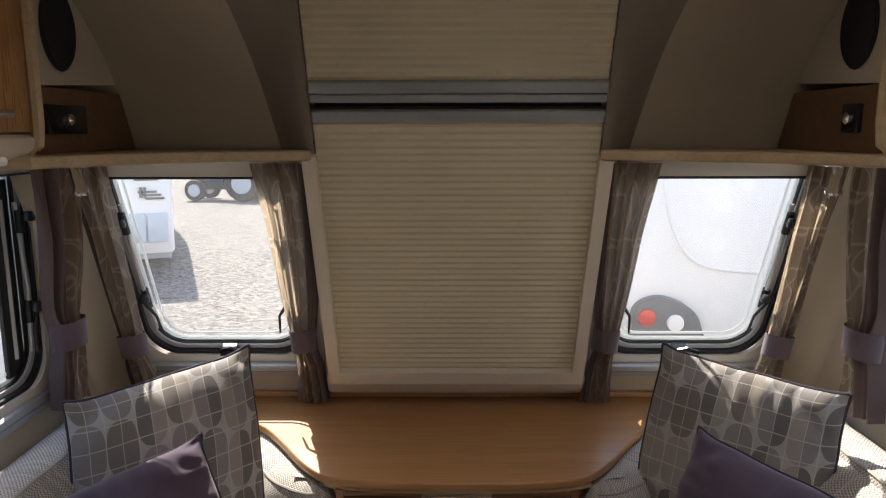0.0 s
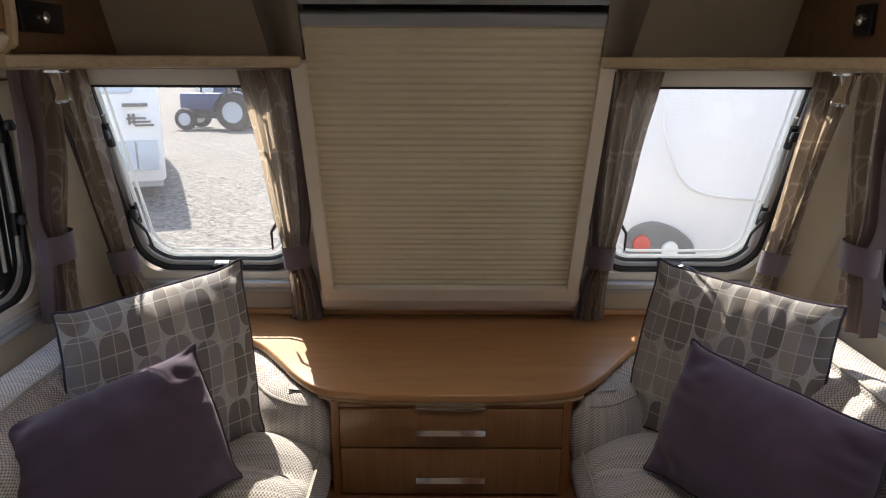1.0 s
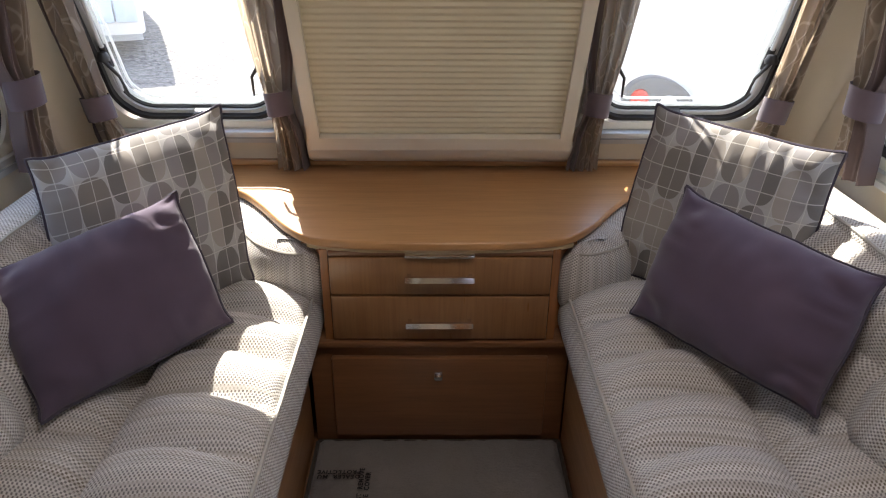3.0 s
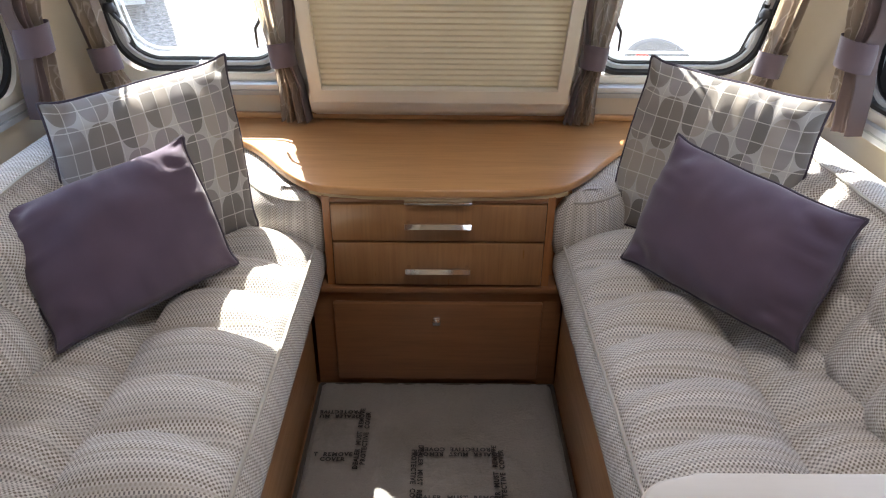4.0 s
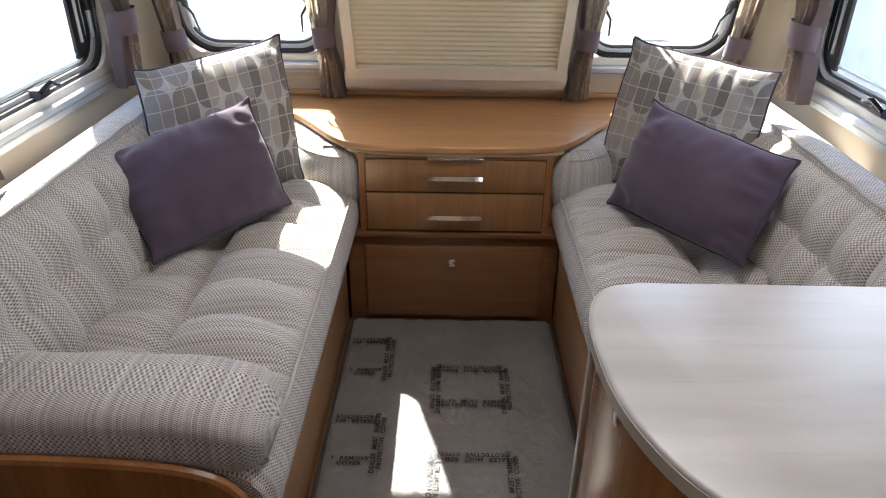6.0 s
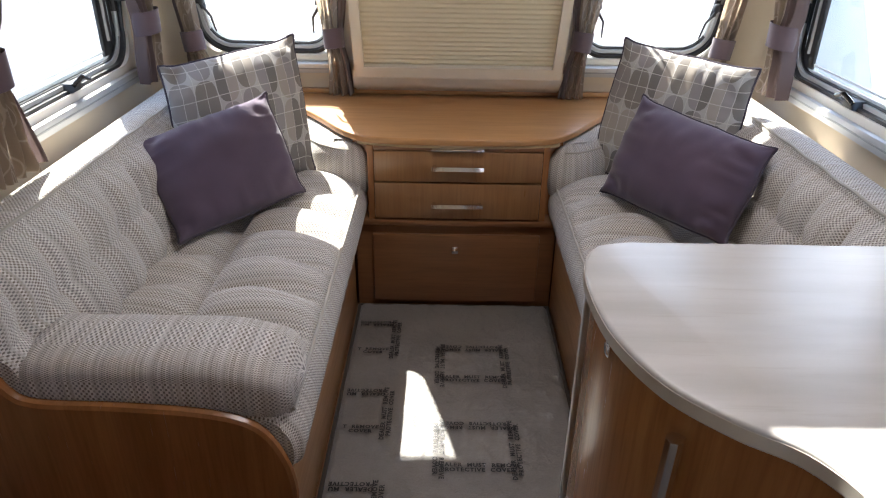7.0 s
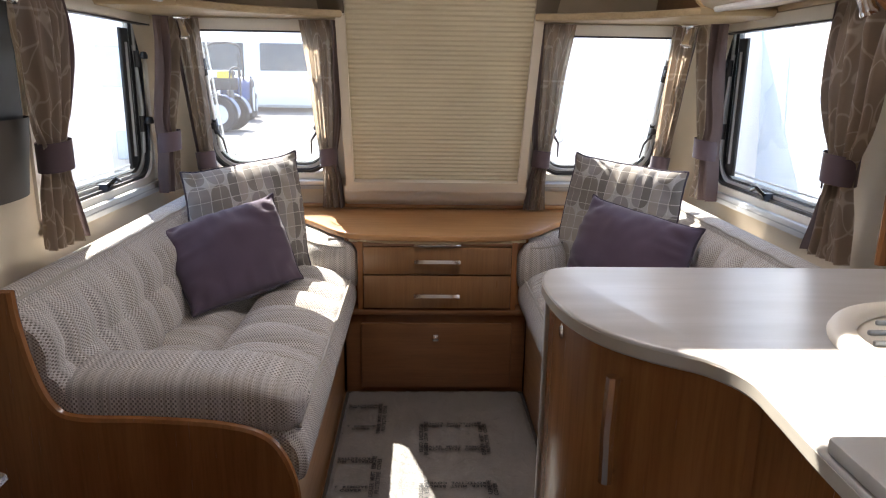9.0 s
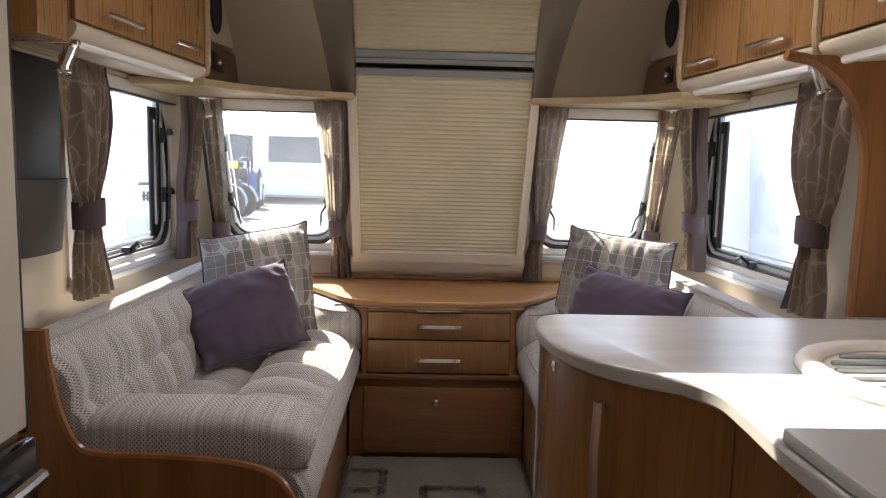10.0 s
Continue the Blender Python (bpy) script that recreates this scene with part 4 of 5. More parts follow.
    def bol(u, t):
        i, k = round(u * nl), round(t * npf)
        a, b = line[max(0, i - 1)], line[min(nl, i + 1)]
        d = Vector((b[0] - a[0], b[1] - a[1])).normalized()
        w = prof[k][0] * (1 + 1.3 * sstep(0.32, 0.5, run[i]))
        x, y = line[i][0] + d.y * w, line[i][1] - d.x * w
        return (q(x), y + 0.003 * math.sin(run[i] * 40), prof[k][1])
    part("front_bolster", grid(bol, nl, npf, lambda u, t: (rise[round(t * npf)], run[round(u * nl)])), M_WEAVE, so, angle=180)
    part("bolster_piping", tube([bol(i / nl, 12 / npf) for i in range(12, nl + 1)], 0.0042, 6), M_PIPE, so)
    return so, q


left_sofa, ql = sofa(lambda x: x, 1, -0.295, -0.33, 0.50, "cream and taupe woven bench sofa, oak base and armrest")
right_sofa, qr = sofa(mx, -1, 0.372, 0.39, 0.56, "cream and taupe woven bench sofa behind the kitchen unit")

# end panel and arm of the left sofa
pe = smooth_line([(-0.87, 0.81), (-0.865, 0.74), (-0.845, 0.63), (-0.815, 0.555), (-0.765, 0.525), (-0.62, 0.52), (-0.46, 0.508), (-0.365, 0.478), (-0.318, 0.40), (-0.305, 0.30), (-0.33, 0.20), (-0.335, 0.0)], 5)
part("end_panel", prism(pe + [(-1.085, 0.0), (-1.085, 0.81)], 0.478, 0.500, lambda a, b, h: (a, h, b)), M_OAK_Z, left_sofa, "shaped walnut end panel", smooth=False)
part("end_trim", tube([(x, 0.489, z) for x, z in pe], 0.0115, 8), M_OAK_Z, left_sofa, "rounded edge trim of the end panel")


def bolster(x0, x1, y0, y1, z0, z1):
    """A fat arm cushion with a rounded end."""
    def f(s, t):
        x = x0 + (x1 - x0) * s
        end = sstep(0.0, 0.32, 1 - s)
        a = 2 * math.pi * t
        c, sn = math.cos(a), math.sin(a)
        p = 0.50
        cy = math.copysign(abs(c) ** p, c)
        cz = math.copysign(abs(sn) ** p, sn)
        top = z0 + (z1 - z0) * (0.74 + 0.26 * end ** 0.7) - 0.02 * (1 - sstep(0, 0.1, s))
        h = (top - z0) / 2
        k = math.sqrt(max(0.0, 1 - (1 - min(1, (1 - s) * 9)) ** 2)) * math.sqrt(max(0.0, 1 - (1 - min(1, s * 14)) ** 2))
        return (x, (y0 + y1) / 2 + cy * (y1 - y0) / 2 * (0.002 + 0.998 * k ** 0.6), z0 + h + cz * h * (0.002 + 0.998 * k ** 0.8))
    bm = grid(f, 40, 40, lambda s, t: (t * 0.75, s * (x1 - x0)))
    return bm


part("arm_cushion", bolster(-0.83, -0.283, 0.500, 0.70, 0.470, 0.612), M_WEAVE, left_sofa, "woven arm cushion")


# ---------------------------------------------------------------- scatter cushions
def cushion(label, corners, thick, cover, uv, name="cushion"):
    tl, tr, br, blc = (Vector(c) for c in corners)
    mid = (tl + tr + br + blc) / 4
    nrm = (tr - tl).cross(blc - tl).normalized()
    nrm = nrm if nrm.y < 0 else -nrm
    th = thing(name, mid - Vector((0, 0, (tl - blc).length / 2)), label, "cushion", "scatter cushions")

    def at(a, b, side):
        u, v = -math.cos(math.pi * a) * 0.6 + (a * 2 - 1) * 0.4, -math.cos(math.pi * b) * 0.6 + (b * 2 - 1) * 0.4
        ci = 0.085 if cover is M_PETAL else 0.10
        uu, vv, rr = u, v, 0.13
        if abs(u) > 1 - rr and abs(v) > 1 - rr:
            du, dv = (abs(u) - 1 + rr) / rr, (abs(v) - 1 + rr) / rr
            uu = math.copysign(1 - rr + rr * du * math.sqrt(1 - dv * dv / 2), u)
            vv = math.copysign(1 - rr + rr * dv * math.sqrt(1 - du * du / 2), v)
        wob = 0.012 * noise.noise(Vector((u * 3.1, v * 3.1, mid.x * 13)))
        pa, pb = uu * (1 + wob - ci * (1 - v ** 8) + 0.04 * (1 - v * v)), vv * (1 + wob - ci * (1 - u ** 8) + 0.04 * (1 - u * u))
        pb -= 0.05 * (1 - u * u) * sstep(0.4, 1.0, v)
        p = (tl * (1 - pa) * (1 + pb) + tr * (1 + pa) * (1 + pb) + br * (1 + pa) * (1 - pb) + blc * (1 - pa) * (1 - pb)) / 4
        rd = 1.045 if cover is M_PETAL else 1.055
        p = mid + (p - mid) * rd
        h = thick / 2 * max(0.0, (1 - u * u) * (1 - v * v)) ** (0.5 if cover is M_PETAL else 0.46) * (1 - 0.3 * (u * u * v * v) ** 1.5)
        h += 0.010 * noise.noise(Vector((u * 2.1, v * 2.1, side + mid.x * 9))) * (1 - max(abs(u), abs(v)) ** 4)
        cr = 0.03 * math.sin(11 * (u + v * (1 if u * v > 0 else -1)) + 4 * mid.x) * max(0, abs(u * v) - 0.3) * (1 - max(abs(u), abs(v)) ** 6)
        cr += 0.011 * noise.noise(Vector((u * 6 + mid.x * 7, v * 2.5, side))) * (1 - max(abs(u), abs(v)) ** 5) * sstep(-0.2, 1.0, v)
        ed = 1 - max(abs(u), abs(v))
        along = u if abs(v) > abs(u) else v
        cr += 0.009 * math.sin(17 * along + 5 * noise.noise(Vector((along * 3, mid.x * 5, side)))) * ed * 9 * math.exp(-9 * ed)
        return p + nrm * side * (h + cr)
    ease = lambda a: 0.5 - 0.3 * math.cos(math.pi * a) + 0.4 * (a - 0.5)
    n = 44
    body = merged(grid(lambda a, b: at(a, b, 1), n, n, lambda a, b: (ease(a) * uv[0], ease(b) * uv[1])), grid(lambda a, b: at(1 - a, b, -1), n, n, lambda a, b: (ease(a) * uv[0], ease(b) * uv[1])))
    bmesh.ops.remove_doubles(body, verts=body.verts[:], dist=0.0004)
    part("cover", body, cover, th, angle=180)
    rim = [at(i / 24, 0, 0) for i in range(24)] + [at(1, i / 24, 0) for i in range(24)] + [at(1 - i / 24, 1, 0) for i in range(24)] + [at(0, 1 - i / 24, 0) for i in range(24)]
    part("piping", tube(rim, 0.0042, 6, closed=True), M_PIPING, th, "dark piping")
    return th


cushion("square cushion in a taupe leaf print, leaning in the sofa corner", ((-0.880, 1.59, 0.899), (-0.526, 1.868, 0.951), (-0.460, 1.735, 0.520), (-0.80, 1.47, 0.50)), 0.17, M_PETAL, (1, 1), name="patterned_cushion")
cushion("square cushion in a taupe leaf print, leaning in the sofa corner", ((0.589, 1.868, 0.958), (0.938, 1.595, 0.921), (0.875, 1.565, 0.50), (0.505, 1.815, 0.51)), 0.13, M_PETAL, (1, 1), name="patterned_cushion")
cushion("oblong plum cotton cushion propped on the sofa", ((-0.900, 1.362, 0.735), (-0.562, 1.579, 0.828), (-0.450, 1.49, 0.545), (-0.735, 1.18, 0.512)), 0.19, M_PURPLE, (1, 1), name="plum_cushion")
cushion("oblong plum cotton cushion propped on the sofa", ((0.606, 1.621, 0.828), (0.881, 1.273, 0.778), (0.755, 1.17, 0.537), (0.49, 1.53, 0.545)), 0.20, M_PURPLE, (1, 1), name="plum_cushion")

# ---------------------------------------------------------------- kitchen unit
curve = smooth_line([(0.30, 0.545), (0.245, 0.525), (0.216, 0.46), (0.210, 0.37), (0.222, 0.26), (0.262, 0.16), (0.325, 0.09), (0.385, 0.045), (0.418, -0.02), (0.418, -0.10), (0.410, -0.22), (0.407, -0.40)], 5)
wt = thing("kitchen_worktop", (0.75, -0.4, 0.83), "pale stone-effect laminate worktop with a curved front", "worktop")
part("slab", prism(curve + [(0.407, -2.0), (1.145, -2.0), (1.145, 0.545)], 0.826, 0.856, r=0.006, seg=3), M_WORKTOP, wt)
band = [(x, y) for x, y in curve] + [(0.407, -2.0)]
part("edge_band", prism([(x - 0.0012, y + (0.0012 if y > 0.5 else 0.0)) for x, y in band] + [(x + 0.01, y - 0.004) for x, y in reversed(band)], 0.832, 0.850), M_EDGE, wt, "tan edge band")
ku = thing("kitchen_cabinet", (0.7, -0.4, 0), "walnut kitchen cabinet with a curved front", "cabinet")
inner = smooth_line([(0.32, 0.522), (0.258, 0.505), (0.242, 0.42), (0.244, 0.31), (0.268, 0.22), (0.313, 0.155), (0.368, 0.112), (0.420, 0.072), (0.446, 0.045), (0.470, 0.012), (0.498, -0.02), (0.505, -0.06), (0.505, -0.12)], 5)
part("body", prism(inner + [(0.505, -2.0), (1.14, -2.0), (1.14, 0.52)], 0.06, 0.826), M_CABINET, ku)
part("plinth", prism([(x + 0.04, y - 0.02) for x, y in inner] + [(0.545, -2.0), (1.13, -2.0), (1.13, 0.50)], 0.0, 0.06), M_DARKWOOD, ku)
dcur = [(x - 0.012, y - 0.006) for x, y in inner if 0.025 < y < 0.46]
door = part("curved_door", prism(dcur + [(x + 0.016, y - 0.004) for x, y in reversed(dcur)], 0.075, 0.818), M_CABINET, ku)
bar_handle(door, (0.302, 0.158, 0.605), (0.302, 0.158, 0.772), (-0.022, -0.018, 0), r=0.012)
part("latch", spin([(0.013, 0), (0.014, 0.004), (0.009, 0.007), (0, 0.006)], Matrix.Translation((0.2335, 0.315, 0.795)) @ pose(0, 0, 0, 0, -90, 0), 14), M_CHROME, door, "round chrome latch")
part("edge_strip", box(0.232, 0.244, 0.495, 0.510, 0.02, 0.824, 0.003), M_STEEL, ku, "aluminium edge strip")
# raised laminate lid, sink and cooker front
sk = thing("sink", (0.83, 0.045, 0.857), "round cream sink with a grooved drainer let into the worktop", "sink")
SX, SY = 0.83, 0.045
part("bowl", spin([(0.0, -0.001), (0.205, -0.001), (0.205, 0.0008), (0.0, 0.0012)], Matrix.Translation((SX, SY, 0.857)), 40), M_WHITE, sk, "cream drainer floor")
rim_at = [(0.188, 0.002), (0.190, 0.012), (0.196, 0.017), (0.215, 0.018), (0.226, 0.014), (0.231, 0.004), (0.230, -0.0005)]
part("rim", grid(lambda a, b: (SX + rim_at[round(b * 6)][0] * math.cos(2 * math.pi * a), SY + rim_at[round(b * 6)][0] * math.sin(2 * math.pi * a), 0.857 + rim_at[round(b * 6)][1]), 56, 6, wrap_u=True), M_WHITE, sk, "cream raised rim", angle=180)
for i in range(7):
    yy = SY - 0.138 + i * 0.046
    hx = math.sqrt(max(0.0, 0.172 ** 2 - (yy - SY) ** 2))
    part("drainer_rib", box(SX - hx, SX + hx, yy - 0.004, yy + 0.004, 0.857, 0.866, 0.003), M_GREY, sk)
ld = thing("hob_lid", (0.8, -0.5, 0.858), "grey laminate hob lid lying on the worktop", "lid")
part("board", prism(rrect(0.412, 1.05, -1.0, -0.215, 0.008), 0.858, 0.876, r=0.003), M_LID, ld, smooth=True)
for z0, z1 in ((0.60, 0.80), (0.34, 0.59), (0.075, 0.33)):
    for y0, y1 in ((-0.52, -0.10), (-1.0, -0.53), (-1.5, -1.01)):
        d = part("drawer_front", box(0.496, 0.5045, y0, y1, z0, z1, 0.003), M_CABINET, ku)
        bar_handle(d, (0.496, y0 + 0.16, z1 - 0.045), (0.496, y1 - 0.16, z1 - 0.045), (-0.028, 0, 0))

# upright board and control panel at the end of the worktop
ub = thing("upright_board", (1.05, 0.575, 0.856), "curved oak end board between worktop and locker", "board")
arcp = smooth_line([(0.78, 1.46), (0.86, 1.44), (0.945, 1.36), (0.985, 1.22), (0.985, 1.0), (0.985, 0.858)], 5)
part("board", prism(arcp + [(1.148, 0.858), (1.148, 1.46)], 0.555, 0.575, lambda a, b, h: (a, h, b)), M_OAK_Z, ub, smooth=False)
part("edge_trim", tube([(x, 0.565, z) for x, z in arcp], 0.0125, 8), M_OAK_Z, ub, "walnut edge trim")
cp = thing("control_panel", (1.13, 0.67, 0.62), "grey control unit on the kitchen wall", "control panel")
part("backing", box(1.125, 1.149, 0.580, 0.755, 0.62, 1.44, 0.003), M_PANEL, cp, "beige backing board")
k = part("housing", box(1.105, 1.125, 0.60, 0.735, 0.83, 0.95, 0.006), M_GREY, cp, "grey plastic housing")
part("display", box(1.102, 1.1055, 0.62, 0.715, 0.885, 0.94, 0.001), M_GLOSSBLACK, k, "dark display")
for i in range(3):
    part("button", box(1.100, 1.1055, 0.625 + i * 0.032, 0.645 + i * 0.032, 0.845, 0.865, 0.002), M_WHITE, k)

# tall unit with a cream door, and the wall pocket
M_DOOR = plain("beige cream door foil", (0.52, 0.46, 0.36), 0.5, var=0.04, bump=0.03)
tu = thing("tall_cabinet", (-0.86, -0.45, 0), "tall cabinet with a cream door above a black oven", "cabinet")
part("body", box(-1.095, -0.62, -0.90, -0.045, 0.0, 1.95, 0.004), M_DARKWOOD, tu)
part("door", box(-0.618, -0.60, -0.88, -0.056, 0.80, 1.94, 0.005), M_DOOR, tu, "cream door")
part("door_seal", box(-0.619, -0.604, -0.055, -0.046, 0.79, 1.945, 0.002), M_BLACK, tu, "black rubber door seal")
ov = part("oven_front", box(-0.618, -0.592, -0.88, -0.048, 0.30, 0.785, 0.006), M_GLOSSBLACK, tu, "black glass oven door")
part("oven_handle", tube([(-0.575, -0.85, 0.735), (-0.570, -0.45, 0.735), (-0.575, -0.07, 0.735)], 0.010), M_CHROME, ov, "chrome oven handle")
wp = thing("wall_pocket", (-1.06, 0.835, 0.93), "taupe moulded wall pocket with a dark back", "pocket")
part("back", box(-1.096, -1.075, 0.64, 1.0, 1.10, 1.46, 0.006), M_DULLBLACK, wp, "dark upper back")


def pocket(s, t):
    a = math.pi * s
    z = 0.93 + 0.20 * t
    r = 0.055 + 0.02 * t
    return (-1.095 + r * math.sin(a), 0.835 - 0.18 * math.cos(a) * (0.85 + 0.15 * t), z)


pk = merged(grid(pocket, 24, 6), grid(lambda s, t: (-1.095 + 0.055 * math.sin(math.pi * s) * t, 0.835 - 0.18 * 0.85 * math.cos(math.pi * s), 0.93), 24, 3))
part("bin", pk, M_POCKET, wp, "taupe open bin", angle=60)


for x0, x1, y0 in ((-1.098, -1.06, 1.02), (1.11, 1.148, 0.98)):
    cr = thing("curtain_rail", ((x0 + x1) / 2, 1.4, 1.455), "pale ash rail above a side window", "rail", "curtain rails")
    part("bar", box(x0, x1, y0 - 0.25, 1.86, 1.462, 1.482, 0.004), M_PALEWOOD_Y, cr)
    part("track", box(x0 + 0.008, x1 - 0.008, y0 - 0.24, 1.85, 1.454, 1.462, 0.001), M_WHITE, cr, "white curtain track")


# ---------------------------------------------------------------- curtains
def curtain(label, levels, out, share, flip, seed):
    """levels: (height, one end, other end) from top to hem, each end (x, y); the tie is at the narrow level.
    out: towards the room. share: the part of the width in the printed cloth."""
    rnd = random.Random(seed)
    zt, zb = levels[0][0], levels[-1][0]
    out = Vector((*out, 0)).normalized()
    c = thing("curtain", ((levels[0][1][0] + levels[0][2][0]) / 2, (levels[0][1][1] + levels[0][2][1]) / 2, zb), label, "curtain", "tied curtains")
    a_l = smooth_line([(lv[1][0], lv[1][1], lv[0]) for lv in levels], 12)
    b_l = smooth_line([(lv[2][0], lv[2][1], lv[0]) for lv in levels], 12)
    n = len(a_l) - 1
    ph = rnd.random() * 6
    top_w = (Vector(a_l[0]) - Vector(b_l[0])).length
    folds = (3.2 if top_w < 0.2 else 4.6) + 0.9 * rnd.random()

    def f(s, t):
        i = round(t * n)
        a, b = Vector(a_l[i]), Vector(b_l[i])
        w = (b - a).length
        amp = 0.015 + 0.012 * (1 - min(1, w / top_w)) if top_w < 0.2 else 0.010 + 0.014 * min(1, w / top_w)
        ww = 0.6 * math.sin(2.2 * t + ph)
        fold = 2 * abs(math.sin(math.pi * folds * (s + 0.03 * ww + 0.02 * math.sin(9 * s)) + ph)) - 1
        off = amp * fold + 0.4 * amp * math.sin(2 * math.pi * folds * 1.63 * s + 2 * ph + 4 * t) + 0.009 * noise.noise(Vector((s * 7, t * 5, ph)))
        off *= 1 - 0.45 * sstep(0.10, 0.0, t)
        curl = 0.020 * math.cos(math.pi * (s - 0.5)) ** 0.5
        return a + (b - a) * s + out * (0.022 + off + curl)

    cloth_w = 1.7 * top_w + 0.04

    def cut(s0, s1, nn):
        return grid(lambda s, t: f(s0 + (s1 - s0) * s, t), nn, n, lambda s, t: (cloth_w * (s0 + (s1 - s0) * s), (zt - zb) * (1 - t)))
    lo, hi = ((0, share), (share, 1)) if not flip else ((1 - share, 1), (0, 1 - share))
    part("printed_drop", cut(*lo, 56), M_SWIRL, c, "taupe cloth with pale loops", angle=180)
    part("plain_drop", cut(*hi, 36), M_MAUVE, c, "plain mauve cloth", angle=180)
    ti = min(range(len(levels)), key=lambda q: (Vector(levels[q][1]) - Vector(levels[q][2])).length)
    zc, ta, tb = levels[ti]
    ta, tb = Vector((*ta, 0)), Vector((*tb, 0))
    mid, hw = (ta + tb) / 2, (tb - ta) / 2
    # strap that leans with the cloth
    lo_p, hi_p = levels[min(ti + 1, len(levels) - 1)], levels[ti - 1]
    dirv = ((Vector(hi_p[1]) + Vector(hi_p[2])) / 2 - (Vector(lo_p[1]) + Vector(lo_p[2])) / 2) / (hi_p[0] - lo_p[0])

    def strap(s, t):
        a = 2 * math.pi * s
        h = (t - 0.5) * 0.075
        p = mid + hw * 1.12 * math.cos(a) + out * (0.038 + 0.044 * math.sin(a)) + Vector((dirv.x * h * 0.8, dirv.y * h * 0.8, 0))
        return (p.x, p.y, zc + h + 0.006 * math.sin(a + 1))
    part("tie_back", grid(strap, 24, 3, wrap_u=True), M_TIE, c, "mauve tie-back", angle=180)
    return c


def fr(z, d=0.045):
    return fy(z) - d


for g, flip, sd in ((lambda x: x, False, 3), (mx, True, 8)):
    curtain("taupe looped curtain with mauve edge, tied back, beside the blind",
            [(z, *((g(x), fr(z)) for x in xs)) for z, xs in ((1.44, (-0.490, -0.325)), (1.25, (-0.475, -0.340)), (1.05, (-0.468, -0.362)), (0.905, (-0.455, -0.386)), (0.80, (-0.452, -0.376)), (0.668, (-0.468, -0.368)))],
            (0, -1), 0.74, False, sd)
    curtain("taupe looped curtain tied back beside a front window",
            [(z, *((g(x), fr(z)) for x in xs)) for z, xs in ((1.44, (-0.965, -0.86)), (1.25, (-0.965, -0.875)), (1.05, (-0.97, -0.89)), (0.885, (-0.972, -0.902)), (0.80, (-0.98, -0.895)), (0.70, (-0.99, -0.885)))],
            (0, -1), 0.85, True, sd + 1)
    curtain("mauve curtain with looped taupe edge, tied in the corner",
            [(z, *((g(x), y - (0.035 if sd == 3 else 0.115)) for x, y in ps)) for z, ps in ((1.44, ((-1.01, 1.77), (-0.955, 1.885))), (1.25, ((-1.03, 1.81), (-0.985, 1.93))), (1.07, ((-1.06, 1.85), (-1.03, 1.96))), (0.985, ((-1.06, 1.875), (-1.035, 1.955))), (0.88, ((-1.06, 1.86), (-1.04, 1.97))), (0.79, ((-1.06, 1.85), (-1.035, 1.98))))],
            (1 if sd == 3 else -1, -0.3), 0.55, True, sd + 2)
for g, ys, sd in ((lambda x: x, 0.0, 21), (mx, -0.09, 27)):
    curtain("mauve and looped taupe curtain tied back beside a wide window",
            [(z, *((g(-1.01), y + ys) for y in ps)) for z, ps in ((1.45, (0.80, 1.07)), (1.28, (0.815, 1.07)), (1.13, (0.85, 1.025)), (1.035, (0.895, 0.97)), (0.92, (0.875, 1.005)), (0.80, (0.855, 1.04)))],
            (1 if sd == 21 else -1, 0), 0.82, False, sd)


# ---------------------------------------------------------------- reading lamps
def spot(at, aim):
    """A small chrome reading lamp on a ball joint."""
    s = thing("reading_lamp", at, "chrome reading lamp fixed under the edge above a window", "lamp", "reading lamps")
    at, aim = Vector(at), Vector(aim).normalized()
    part("bracket", merged(box(at.x - 0.03, at.x + 0.03, at.y - 0.012, at.y + 0.012, at.z + 0.012, at.z + 0.026, 0.004), tube([at + Vector((0, 0, 0.015)), at + Vector((0, 0, -0.015))], 0.007)), M_CHROME, s)
    m = Matrix.Translation(at + Vector((0, 0, -0.02)) - aim * 0.03) @ aim.to_track_quat("Z", "Y").to_matrix().to_4x4() @ Matrix.Scale(0.92, 4)
    h = part("head", spin([(0.010, -0.012), (0.017, -0.008), (0.019, 0.0), (0.018, 0.055), (0.022, 0.062), (0.022, 0.072), (0.017, 0.072), (0.015, 0.06), (0.0, 0.058)], m, 18), M_CHROME, s)
    part("lens", spin([(0.0, 0.0), (0.015, 0.0), (0.014, 0.003), (0, 0.004)], m @ Matrix.Translation((0, 0, 0.062)), 14), M_WHITE, h)


spot((-0.905, 1.79, 1.42), (0.3, -0.25, -1))
spot((0.955, 1.77, 1.42), (-0.3, -0.25, -1))
spot((-0.90, 0.70, 1.445), (-0.25, -0.35, -1))
spot((0.93, 0.68, 1.445), (0.35, -0.2, -1))

# ---------------------------------------------------------------- film on the floor
ff = thing("floor_film", (0.03, 0.5, 0), "grey carpet under clear printed protective film", "carpet")


def rug(s, t):
    x, y = -0.318 + 0.70 * s, -1.9 + 3.59 * t
    e = min(s, 1 - s) * 0.7
    crease = 1 - abs(noise.noise(Vector((x * 16, y * 11, 3)))) * 2.2
    fine = 1 - abs(noise.noise(Vector((x * 34 + 5, y * 27, 8)))) * 2.2
    return (x, y, 0.009 * sstep(0, 0.02, e) + 0.002 * noise.noise(Vector((x * 7, y * 7, 1))) + 0.0026 * max(0, crease) ** 3 + 0.0014 * max(0, fine) ** 3)


